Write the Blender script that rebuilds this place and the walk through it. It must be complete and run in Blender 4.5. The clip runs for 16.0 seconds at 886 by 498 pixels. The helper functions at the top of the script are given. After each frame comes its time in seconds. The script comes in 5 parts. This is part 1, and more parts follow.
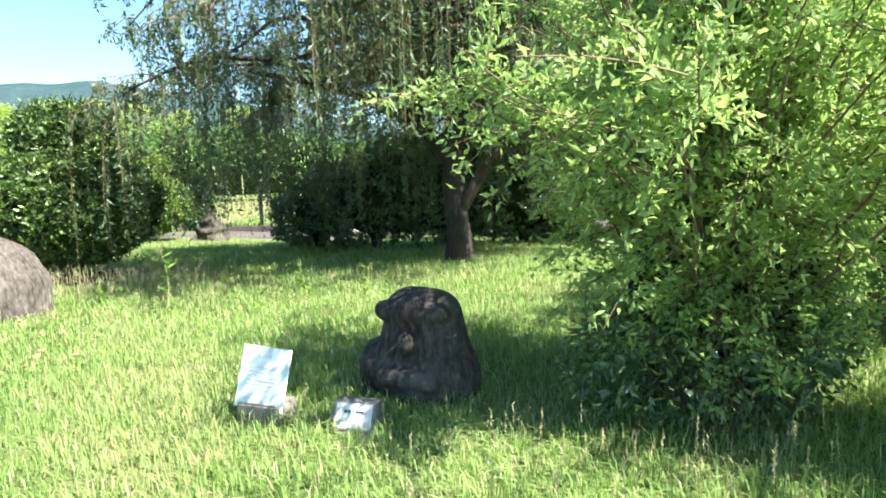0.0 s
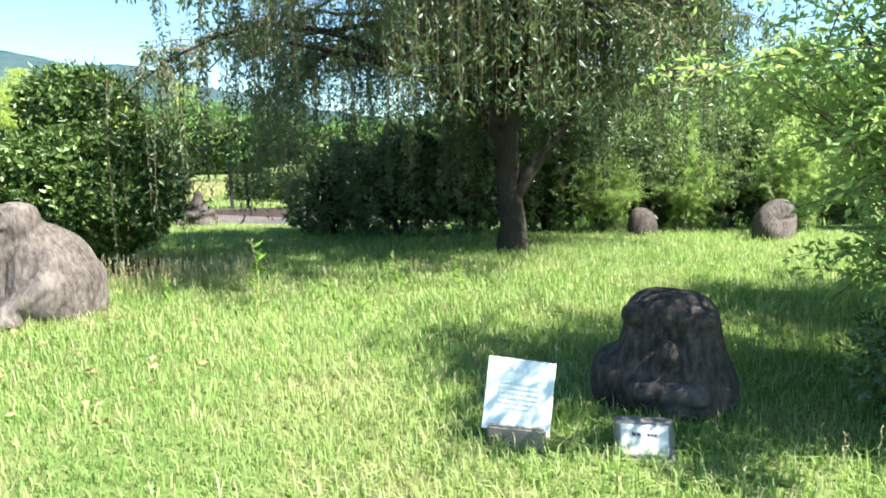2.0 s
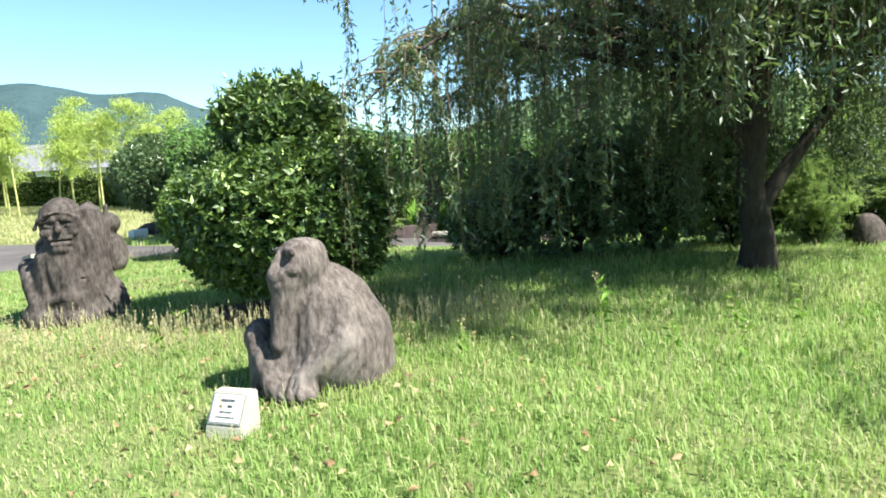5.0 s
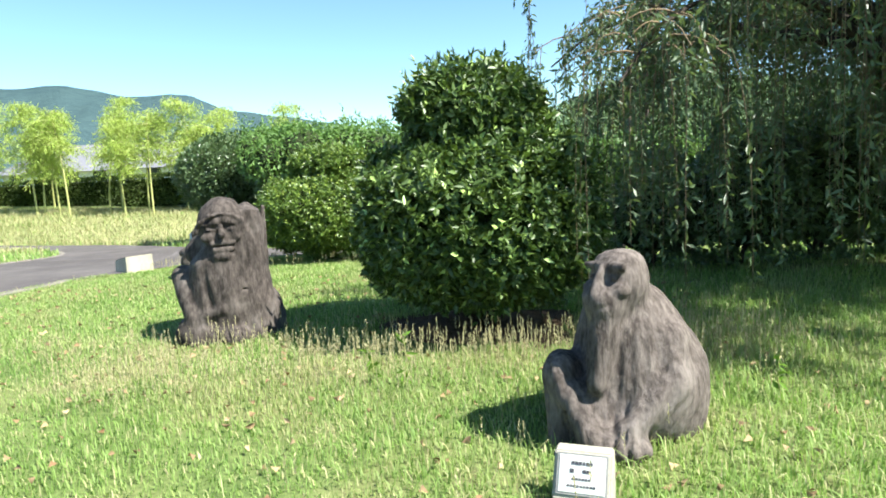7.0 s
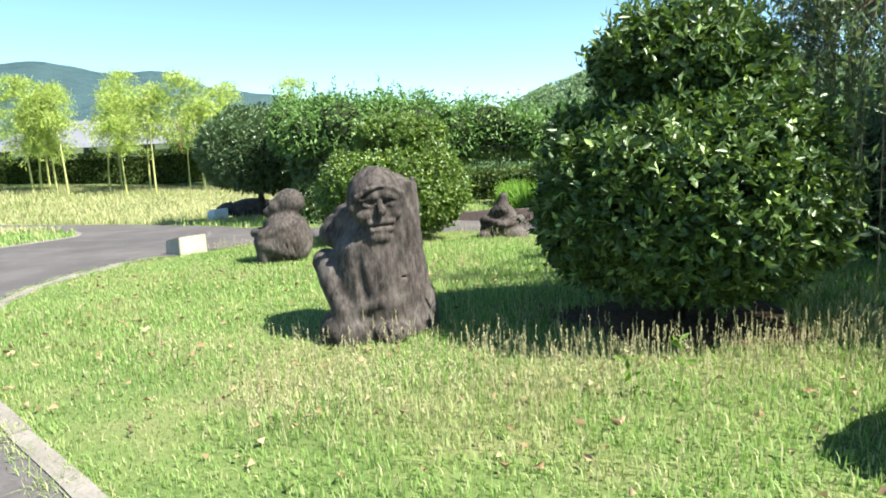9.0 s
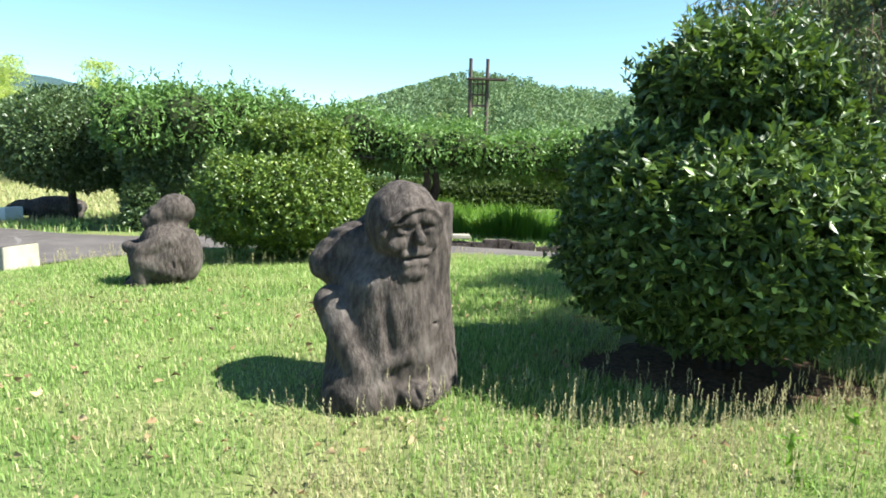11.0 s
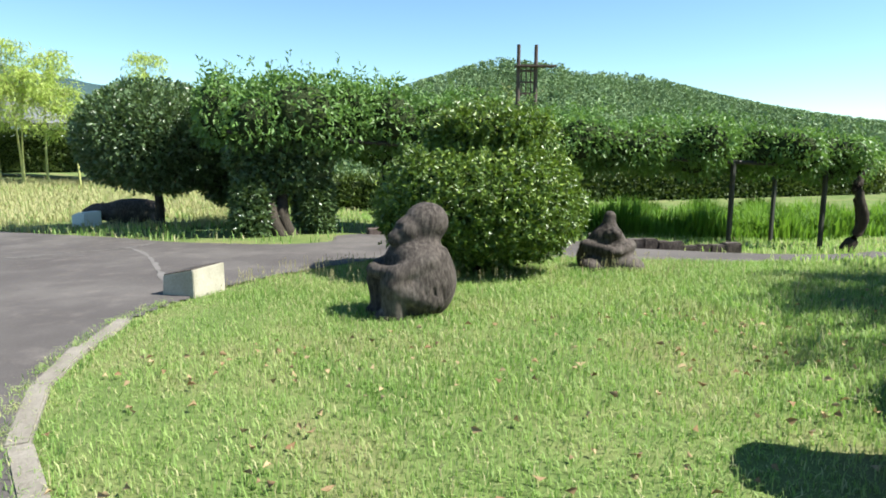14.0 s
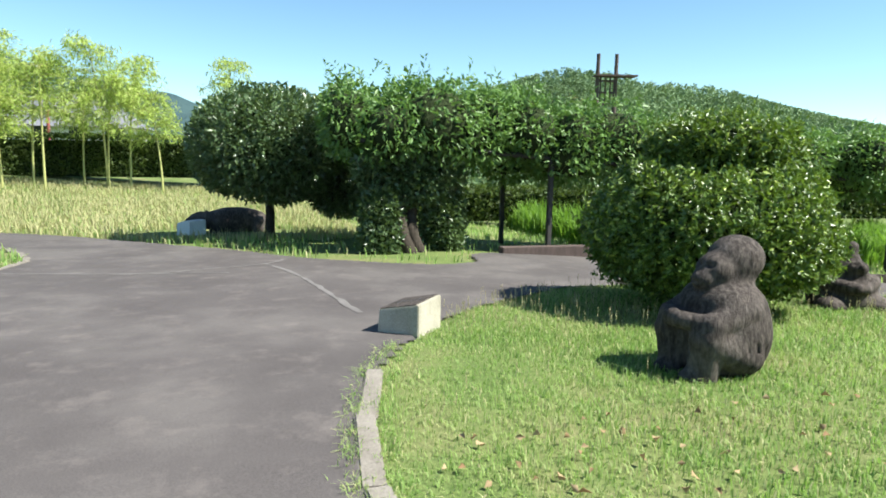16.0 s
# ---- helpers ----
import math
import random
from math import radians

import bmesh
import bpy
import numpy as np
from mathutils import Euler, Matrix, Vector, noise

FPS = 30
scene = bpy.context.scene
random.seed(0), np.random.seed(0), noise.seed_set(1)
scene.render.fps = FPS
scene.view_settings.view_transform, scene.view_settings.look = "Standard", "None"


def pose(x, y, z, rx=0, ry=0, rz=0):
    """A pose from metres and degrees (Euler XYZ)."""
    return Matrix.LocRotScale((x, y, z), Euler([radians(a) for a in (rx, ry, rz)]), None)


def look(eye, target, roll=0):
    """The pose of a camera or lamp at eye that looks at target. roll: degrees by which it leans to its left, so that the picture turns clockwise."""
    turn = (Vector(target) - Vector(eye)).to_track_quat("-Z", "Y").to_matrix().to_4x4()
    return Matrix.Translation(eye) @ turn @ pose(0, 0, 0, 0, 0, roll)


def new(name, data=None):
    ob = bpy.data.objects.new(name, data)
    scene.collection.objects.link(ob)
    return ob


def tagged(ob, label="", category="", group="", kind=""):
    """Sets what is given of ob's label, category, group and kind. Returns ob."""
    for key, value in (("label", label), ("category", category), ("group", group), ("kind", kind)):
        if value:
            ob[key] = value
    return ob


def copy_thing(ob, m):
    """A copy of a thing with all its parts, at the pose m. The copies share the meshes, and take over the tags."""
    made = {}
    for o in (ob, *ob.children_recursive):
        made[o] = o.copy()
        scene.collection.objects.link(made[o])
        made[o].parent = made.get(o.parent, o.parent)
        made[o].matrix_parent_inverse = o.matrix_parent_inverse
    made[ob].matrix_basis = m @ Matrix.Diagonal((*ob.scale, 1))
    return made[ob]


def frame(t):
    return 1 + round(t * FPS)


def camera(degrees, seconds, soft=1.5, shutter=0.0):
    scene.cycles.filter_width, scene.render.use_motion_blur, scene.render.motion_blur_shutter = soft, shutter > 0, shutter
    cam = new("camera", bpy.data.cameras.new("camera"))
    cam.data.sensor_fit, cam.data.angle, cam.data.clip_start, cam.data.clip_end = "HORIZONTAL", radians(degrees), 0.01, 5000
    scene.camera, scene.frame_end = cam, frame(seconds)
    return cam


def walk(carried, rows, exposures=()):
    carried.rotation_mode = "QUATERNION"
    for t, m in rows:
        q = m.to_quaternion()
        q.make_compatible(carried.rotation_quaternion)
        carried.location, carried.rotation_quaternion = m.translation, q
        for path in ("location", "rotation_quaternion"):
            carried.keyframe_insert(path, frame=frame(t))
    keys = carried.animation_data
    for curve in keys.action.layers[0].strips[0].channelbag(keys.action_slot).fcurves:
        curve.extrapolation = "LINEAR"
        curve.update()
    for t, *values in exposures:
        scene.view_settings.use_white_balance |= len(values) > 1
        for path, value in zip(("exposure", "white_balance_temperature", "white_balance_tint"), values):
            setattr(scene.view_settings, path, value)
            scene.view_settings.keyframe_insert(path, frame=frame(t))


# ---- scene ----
cam = camera(67.4, 16.0, 1.8)
METRES, EYE, TILT, LEAN, TURN = 17.2, 1.5, 0.0, 0.0, 0.0
ROWS = [
    (0.0, 0.0, 0.0, 0.0, -0.3, -7.11, 2.39),
    (0.5, -0.0273, 0.0079, 0.0002, -0.77, -7.37, 2.05),
    (1.0, -0.0538, 0.0174, 0.0005, -2.84, -8.88, 1.58),
    (1.5, -0.0795, 0.0305, 0.0031, -3.49, -7.94, 1.23),
    (2.0, -0.1061, 0.0382, 0.0032, -6.33, -8.68, 1.23),
    (2.5, -0.1281, 0.055, 0.0055, -7.89, -9.16, 2.0),
    (3.0, -0.1523, 0.0631, 0.0068, -9.79, -9.19, 2.77),
    (3.5, -0.1749, 0.0803, 0.0058, -12.06, -9.52, 3.26),
    (4.0, -0.2029, 0.0945, 0.0062, -7.8, -8.57, 3.77),
    (4.5, -0.2283, 0.1118, 0.0056, -7.23, -9.32, 3.97),
    (5.0, -0.2531, 0.1311, 0.0072, -4.71, -7.48, 3.55),
    (7.5, -0.3827, 0.2117, 0.0099, -2.74, -7.07, 3.22),
    (8.0, -0.4076, 0.2296, 0.0083, -3.49, -7.06, 3.75),
    (8.5, -0.433, 0.2452, 0.0089, -3.13, -7.02, 3.65),
    (9.0, -0.4574, 0.2632, 0.0082, -4.07, -8.98, 3.12),
    (11.5, -0.5642, 0.3699, 0.0108, -22.12, -8.16, -1.47),
    (12.0, -0.5878, 0.3934, 0.0107, -21.97, -8.31, -1.23),
    (12.5, -0.6076, 0.4223, 0.0092, -21.38, -8.89, -0.56),
    (13.0, -0.6291, 0.4466, 0.0102, -20.05, -8.99, -0.35),
    (13.5, -0.6525, 0.47, 0.0097, -21.73, -9.25, -0.54),
    (14.0, -0.6752, 0.498, 0.0109, -19.97, -9.15, -0.05),
    (14.5, -0.7013, 0.5203, 0.0114, -19.95, -8.74, -0.07),
    (15.0, -0.7233, 0.5513, 0.0117, -18.98, -8.82, -0.35),
    (15.5, -0.7496, 0.5741, 0.0131, -16.58, -9.09, -0.75),
    (16.0, -0.7717, 0.6047, 0.0129, -16.28, -8.39, -0.98),
]
LIGHT = [(0.0, 2.15, 6500, 5), (2.0, 2.08, 6500, 5), (4.5, 1.86, 6500, 5), (8.0, 1.75, 6500, 5), (12.0, 1.72, 6500, 4), (14.0, 1.37, 6500, 4), (16.0, 1.38, 6500, 4)]
walk(cam, [(t, pose(0, 0, EYE, TILT, LEAN, TURN) @ pose(METRES * x, METRES * y, METRES * z, 90 + pitch, roll, yaw)) for t, x, y, z, yaw, pitch, roll in ROWS], LIGHT)

# ---- light ----
SUN_AZ, SUN_EL = 120.0, 50.0
world = bpy.data.worlds.new("sky")
scene.world = world
world.use_nodes = True
wn = world.node_tree
sky = wn.nodes.new("ShaderNodeTexSky")
sky.sky_type = "NISHITA"
sky.sun_disc = False
sky.sun_elevation, sky.sun_rotation = radians(SUN_EL), radians(SUN_AZ)
sky.air_density, sky.dust_density, sky.ozone_density = 1.0, 0.0, 2.5
sky.altitude = 1500
tint = wn.nodes.new("ShaderNodeMix")
tint.data_type, tint.blend_type = "RGBA", "MULTIPLY"
tint.inputs[0].default_value, tint.inputs[7].default_value = 1.0, (0.9, 1.02, 1.0, 1)
wn.links.new(sky.outputs[0], tint.inputs[6])
wn.links.new(tint.outputs[2], wn.nodes["Background"].inputs[0])
wn.nodes["Background"].inputs[1].default_value = 0.077
sun = new("sun", bpy.data.lights.new("sun", "SUN"))
sun.data.energy, sun.data.angle, sun.data.color = 5.0, radians(0.55), (1.0, 0.965, 0.9)
sun_to = Vector((math.sin(radians(SUN_AZ)) * math.cos(radians(SUN_EL)), math.cos(radians(SUN_AZ)) * math.cos(radians(SUN_EL)), math.sin(radians(SUN_EL))))
sun.matrix_world = look(sun_to * 60, (0, 0, 0))

# ---- materials ----


def nodes_of(name, rough=0.8, spec=0.3):
    m = bpy.data.materials.new(name)
    m.use_nodes = True
    nt = m.node_tree
    b = nt.nodes["Principled BSDF"]
    b.inputs["Roughness"].default_value = rough
    b.inputs["Specular IOR Level"].default_value = spec
    return m, nt, b


def ramp(nt, fac, stops):
    r = nt.nodes.new("ShaderNodeValToRGB")
    while len(r.color_ramp.elements) < len(stops):
        r.color_ramp.elements.new(0.5)
    for e, (p, c) in zip(r.color_ramp.elements, stops):
        e.position, e.color = p, (*c, 1)
    nt.links.new(fac, r.inputs[0])
    return r.outputs[0]


def noise_tex(nt, scale, detail=5, rough=0.6, stretch=None):
    co = nt.nodes.new("ShaderNodeTexCoord")
    n = nt.nodes.new("ShaderNodeTexNoise")
    n.inputs["Scale"].default_value, n.inputs["Detail"].default_value, n.inputs["Roughness"].default_value = scale, detail, rough
    out = co.outputs["Object"]
    if stretch:
        mp = nt.nodes.new("ShaderNodeMapping")
        mp.inputs["Scale"].default_value = stretch
        nt.links.new(out, mp.inputs[0])
        out = mp.outputs[0]
    nt.links.new(out, n.inputs["Vector"])
    return n.outputs["Fac"]


def mix(nt, fac, a, b, mode="MIX"):
    x = nt.nodes.new("ShaderNodeMix")
    x.data_type, x.blend_type = "RGBA", mode
    for sock, v in ((x.inputs[0], fac), (x.inputs[6], a), (x.inputs[7], b)):
        if isinstance(v, (int, float)):
            sock.default_value = v
        elif isinstance(v, tuple):
            sock.default_value = (*v, 1)
        else:
            nt.links.new(v, sock)
    return x.outputs[2]


def bump(nt, b, height, strength, dist):
    u = nt.nodes.new("ShaderNodeBump")
    u.inputs["Strength"].default_value, u.inputs["Distance"].default_value = strength, dist
    nt.links.new(height, u.inputs["Height"])
    nt.links.new(u.outputs[0], b.inputs["Normal"])


def surface(name, big, small, scale_big=0.6, scale_small=14.0, rough=0.85, spec=0.25, relief=0.4, dist=0.01, stretch=None):
    """Two scales of colour (coarse stains over fine grain) with matching relief."""
    m, nt, b = nodes_of(name, rough, spec)
    nb, ns = noise_tex(nt, scale_big, 4), noise_tex(nt, scale_small, 6, 0.7, stretch)
    nt.links.new(mix(nt, 0.5, ramp(nt, nb, big), ramp(nt, ns, small)), b.inputs["Base Color"])
    bump(nt, b, ns, relief, dist)
    return m


def foliage(name, dark, light, rough=0.45, spec=0.4, passing=0.35, thr=(0.25, 0.4, 0.04), patch=0.5, patch_scale=0.8, odd=None, dry=None):
    """Leaves: every leaf its own tone, patches of tone over the crown, light shining through."""
    m, nt, b = nodes_of(name, rough, spec)
    geo = nt.nodes.new("ShaderNodeNewGeometry")
    mid = tuple((p + q) / 2 for p, q in zip(dark, light))
    tone = ramp(nt, geo.outputs["Random Per Island"], [(0.0, dark), (0.55, mid), (1.0, light)])
    area = ramp(nt, noise_tex(nt, patch_scale, 3), [(0.3, dark), (0.7, light)])
    col = mix(nt, patch, tone, area)
    if odd:
        pick = nt.nodes.new("ShaderNodeMath")
        pick.operation = "GREATER_THAN"
        pick.inputs[1].default_value = odd[0]
        nt.links.new(geo.outputs["Random Per Island"], pick.inputs[0])
        col = mix(nt, pick.outputs[0], col, odd[1])
    if dry:
        worn = ramp(nt, noise_tex(nt, dry[0], 5, 0.65), [(0.48, (0, 0, 0)), (0.62, (dry[2], dry[2], dry[2]))])
        col = mix(nt, worn, col, dry[1])
    nt.links.new(col, b.inputs["Base Color"])
    tr = nt.nodes.new("ShaderNodeBsdfTranslucent")
    nt.links.new(mix(nt, 0.6, col, thr), tr.inputs[0])
    ms = nt.nodes.new("ShaderNodeMixShader")
    ms.inputs[0].default_value = passing
    nt.links.new(b.outputs[0], ms.inputs[1])
    nt.links.new(tr.outputs[0], ms.inputs[2])
    nt.links.new(ms.outputs[0], nt.nodes["Material Output"].inputs[0])
    return m


M_SOIL = surface("lawn_soil", [(0.36, (0.07, 0.13, 0.03)), (0.5, (0.13, 0.18, 0.055)), (0.64, (0.22, 0.2, 0.1))], [(0.3, (0.05, 0.07, 0.025)), (0.7, (0.2, 0.22, 0.085))], 0.75, 30, 0.95, 0.1, 0.6, 0.02)
M_ROAD = surface("asphalt", [(0.36, (0.058, 0.049, 0.049)), (0.5, (0.083, 0.072, 0.071)), (0.62, (0.13, 0.115, 0.11))], [(0.35, (0.05, 0.043, 0.042)), (0.65, (0.12, 0.105, 0.1))], 0.6, 90, 0.85, 0.3, 0.5, 0.004)
r_nt = M_ROAD.node_tree
r_b = r_nt.nodes["Principled BSDF"]
r_col = r_b.inputs["Base Color"].links[0].from_socket
r_stain = ramp(r_nt, noise_tex(r_nt, 2.6, 8, 0.72), [(0.52, (0, 0, 0)), (0.7, (0.5, 0.5, 0.5))])
r_nt.links.new(mix(r_nt, r_stain, r_col, (0.17, 0.145, 0.135)), r_b.inputs["Base Color"])
M_SEAL = surface("worn_crack", [(0.3, (0.1, 0.09, 0.088)), (0.7, (0.19, 0.175, 0.17))], [(0.3, (0.08, 0.07, 0.07)), (0.7, (0.2, 0.185, 0.18))], 3, 60, 0.9, 0.2, 0.3, 0.004)
M_KERB = surface("kerb_concrete", [(0.35, (0.13, 0.11, 0.09)), (0.65, (0.28, 0.25, 0.22))], [(0.3, (0.11, 0.095, 0.08)), (0.7, (0.32, 0.29, 0.255))], 2.5, 45, 0.9, 0.2, 0.5, 0.005)
M_CONC = surface("pale_concrete", [(0.35, (0.24, 0.22, 0.17)), (0.65, (0.44, 0.41, 0.34))], [(0.3, (0.22, 0.2, 0.155)), (0.7, (0.48, 0.45, 0.38))], 3, 60, 0.9, 0.2, 0.4, 0.004)
M_STONE = surface("carved_stone", [(0.38, (0.026, 0.021, 0.019)), (0.54, (0.07, 0.057, 0.051)), (0.7, (0.2, 0.175, 0.16))], [(0.4, (0.02, 0.016, 0.014)), (0.66, (0.15, 0.125, 0.112))], 2.2, 16, 0.9, 0.2, 0.9, 0.02, (1.6, 1.6, 0.6))
M_STONE_L = surface("pale_carved_stone", [(0.36, (0.04, 0.031, 0.028)), (0.52, (0.11, 0.088, 0.079)), (0.7, (0.29, 0.252, 0.232))], [(0.38, (0.03, 0.024, 0.021)), (0.66, (0.235, 0.2, 0.182))], 2.2, 18, 0.9, 0.2, 0.9, 0.02, (1.6, 1.6, 0.5))
M_PLATE = surface("brushed_plate", [(0.3, (0.62, 0.66, 0.68)), (0.7, (0.74, 0.77, 0.78))], [(0.3, (0.58, 0.62, 0.64)), (0.7, (0.76, 0.78, 0.8))], 6, 40, 0.4, 0.6, 0.1, 0.002)
M_WHITE = surface("white_plate", [(0.3, (0.46, 0.47, 0.45)), (0.7, (0.58, 0.58, 0.56))], [(0.3, (0.42, 0.42, 0.4)), (0.7, (0.6, 0.6, 0.58))], 5, 40, 0.6, 0.4, 0.1, 0.002)
M_INK = surface("dark_lettering", [(0.3, (0.04, 0.04, 0.05)), (0.7, (0.08, 0.08, 0.09))], [(0.3, (0.04, 0.04, 0.05)), (0.7, (0.09, 0.09, 0.1))], 8, 60, 0.7)
M_FAINT = surface("faded_lettering", [(0.3, (0.5, 0.56, 0.6)), (0.7, (0.58, 0.63, 0.66))], [(0.3, (0.5, 0.56, 0.6)), (0.7, (0.6, 0.64, 0.67))], 8, 60, 0.7)
M_BARK = surface("bark", [(0.3, (0.028, 0.023, 0.019)), (0.7, (0.065, 0.053, 0.044))], [(0.3, (0.02, 0.016, 0.013)), (0.7, (0.09, 0.075, 0.06))], 2, 22, 0.95, 0.15, 1.0, 0.03, (1, 1, 0.3))
M_TWIG = surface("twig_bark", [(0.3, (0.12, 0.08, 0.05)), (0.7, (0.2, 0.15, 0.09))], [(0.3, (0.09, 0.06, 0.04)), (0.7, (0.24, 0.18, 0.11))], 3, 40, 0.9)
M_CANE = surface("bamboo_cane", [(0.3, (0.3, 0.32, 0.1)), (0.7, (0.42, 0.4, 0.16))], [(0.3, (0.26, 0.28, 0.08)), (0.7, (0.46, 0.43, 0.2))], 1, 10, 0.5, 0.4, 0.2, 0.005)
# near-black body colour that stands for the shade inside crowns
M_CORE = surface("inner_shade", [(0.3, (0.02, 0.03, 0.013)), (0.7, (0.04, 0.055, 0.022))], [(0.3, (0.016, 0.024, 0.01)), (0.7, (0.05, 0.065, 0.026))], 2, 20, 0.95, 0.1, 1.0, 0.05)
M_IRON = surface("dark_painted_steel", [(0.3, (0.03, 0.03, 0.028)), (0.7, (0.05, 0.048, 0.045))], [(0.3, (0.025, 0.025, 0.023)), (0.7, (0.06, 0.055, 0.05))], 3, 40, 0.6, 0.4, 0.2, 0.003)
M_TIMBER = surface("weathered_timber", [(0.3, (0.06, 0.045, 0.04)), (0.7, (0.12, 0.09, 0.08))], [(0.3, (0.05, 0.04, 0.035)), (0.7, (0.15, 0.11, 0.1))], 1, 14, 0.9, 0.2, 0.6, 0.01, (1, 1, 0.2))
M_ROOF = surface("grey_roof", [(0.3, (0.13, 0.13, 0.15)), (0.7, (0.19, 0.19, 0.21))], [(0.3, (0.12, 0.12, 0.14)), (0.7, (0.2, 0.2, 0.22))], 0.4, 6, 0.9, 0.1, 0.3, 0.02, (1, 6, 1))
M_WALL = surface("white_plaster", [(0.3, (0.66, 0.66, 0.64)), (0.7, (0.78, 0.78, 0.76))], [(0.3, (0.62, 0.62, 0.6)), (0.7, (0.8, 0.8, 0.78))], 0.5, 8, 0.9)
M_GLASS = surface("window_glass", [(0.3, (0.03, 0.04, 0.05)), (0.7, (0.05, 0.06, 0.07))], [(0.3, (0.03, 0.04, 0.05)), (0.7, (0.05, 0.06, 0.07))], 0.5, 8, 0.08, 0.6, 0.0, 0.001)
M_RED = surface("red_painted_post", [(0.3, (0.22, 0.05, 0.06)), (0.7, (0.3, 0.07, 0.08))], [(0.3, (0.2, 0.04, 0.05)), (0.7, (0.33, 0.08, 0.09))], 2, 20, 0.6)
M_DEADLEAF = foliage("fallen_leaf", (0.16, 0.09, 0.045), (0.46, 0.34, 0.2), 0.8, 0.2, 0.15, (0.4, 0.25, 0.1), 0.2)
M_GRASS = foliage("lawn_grass", (0.1, 0.2, 0.036), (0.36, 0.455, 0.15), 0.55, 0.3, 0.42, (0.29, 0.5, 0.09), 0.5, 0.55, (0.86, (0.5, 0.46, 0.25)), (0.75, (0.36, 0.36, 0.17), 0.55))
M_LONG = foliage("long_grass", (0.12, 0.24, 0.045), (0.4, 0.52, 0.18), 0.55, 0.3, 0.45, (0.38, 0.58, 0.12), 0.5, 0.9, (0.84, (0.56, 0.52, 0.29)), (0.9, (0.46, 0.42, 0.22), 0.5))
M_SEED = foliage("seed_heads", (0.3, 0.27, 0.14), (0.52, 0.47, 0.28), 0.9, 0.1, 0.3, (0.5, 0.45, 0.22), 0.3)
M_MEADOW = foliage("dry_meadow", (0.26, 0.28, 0.12), (0.52, 0.47, 0.27), 0.9, 0.1, 0.3, (0.5, 0.45, 0.15), 0.6, 0.3)
M_WEED = foliage("tall_weeds", (0.07, 0.15, 0.02), (0.2, 0.34, 0.05), 0.6, 0.25, 0.4, (0.25, 0.45, 0.04), 0.5, 0.4)
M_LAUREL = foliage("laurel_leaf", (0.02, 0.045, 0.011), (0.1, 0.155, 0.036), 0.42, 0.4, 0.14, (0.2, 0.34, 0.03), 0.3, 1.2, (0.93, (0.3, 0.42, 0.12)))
# lighter copy of the laurel leaf, with sunlit tops put into its colour
M_LAUREL_SUNLIT = foliage("sunlit_laurel_leaf", (0.035, 0.072, 0.015), (0.16, 0.24, 0.04), 0.38, 0.5, 0.18, (0.26, 0.42, 0.03), 0.3, 1.2, (0.9, (0.3, 0.38, 0.08)))
M_LITTER = surface("leaf_litter", [(0.35, (0.05, 0.035, 0.024)), (0.65, (0.13, 0.085, 0.055))], [(0.35, (0.035, 0.025, 0.018)), (0.65, (0.2, 0.135, 0.085))], 2.0, 26, 0.95, 0.1, 1.0, 0.03)
M_WILLOW = foliage("willow_leaf", (0.035, 0.068, 0.03), (0.125, 0.175, 0.085), 0.42, 0.5, 0.32, (0.2, 0.28, 0.06), 0.4, 0.9)
M_SHRUB = foliage("light_shrub_leaf", (0.18, 0.29, 0.08), (0.42, 0.54, 0.2), 0.5, 0.35, 0.55, (0.48, 0.66, 0.16), 0.4, 0.9)
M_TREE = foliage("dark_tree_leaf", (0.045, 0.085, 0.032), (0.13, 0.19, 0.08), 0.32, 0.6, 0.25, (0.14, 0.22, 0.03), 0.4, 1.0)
M_WIST = foliage("wisteria_leaf", (0.06, 0.13, 0.03), (0.18, 0.3, 0.08), 0.45, 0.4, 0.3, (0.2, 0.36, 0.05), 0.5, 0.7)
M_BAMBOO = foliage("bamboo_leaf", (0.26, 0.36, 0.06), (0.47, 0.55, 0.15), 0.5, 0.3, 0.45, (0.5, 0.62, 0.18), 0.4, 0.5)
M_HEDGE = foliage("hedge_leaf", (0.03, 0.055, 0.016), (0.1, 0.14, 0.035), 0.5, 0.3, 0.25, (0.16, 0.24, 0.03), 0.5, 0.5)
# greens are paled and greyed to carry the haze over the hill
M_FOREST_HAZE = foliage("hazed_forest", (0.12, 0.18, 0.1), (0.23, 0.32, 0.17), 0.8, 0.1, 0.2, (0.15, 0.25, 0.05), 0.6, 0.06)
# blue-green stands for distance haze, put into the ridge's base colour
M_MOUNT_HAZE = surface("hazed_mountain", [(0.35, (0.036, 0.064, 0.075)), (0.65, (0.058, 0.095, 0.098))], [(0.3, (0.03, 0.052, 0.064)), (0.7, (0.068, 0.11, 0.108))], 0.006, 0.05, 1.0, 0.0, 0.8, 8.0)

# ---- building helpers ----
RNG = np.random.default_rng(7)


def mesh_np(name, v, f, mat):
    v, f = np.asarray(v, dtype=np.float32), np.asarray(f, dtype=np.int32)
    me = bpy.data.meshes.new(name)
    k = f.shape[1]
    me.vertices.add(len(v))
    me.vertices.foreach_set("co", v.ravel())
    me.loops.add(f.size)
    me.loops.foreach_set("vertex_index", f.ravel())
    me.polygons.add(len(f))
    me.polygons.foreach_set("loop_start", np.arange(0, f.size, k, dtype=np.int32))
    me.update(calc_edges=True)
    me.validate()
    me.materials.append(mat)
    return me


def smooth_mesh(me):
    me.polygons.foreach_set("use_smooth", np.ones(len(me.polygons), dtype=bool))
    return me


def under(ob, parent, label=""):
    ob.parent = parent
    return tagged(ob, label)


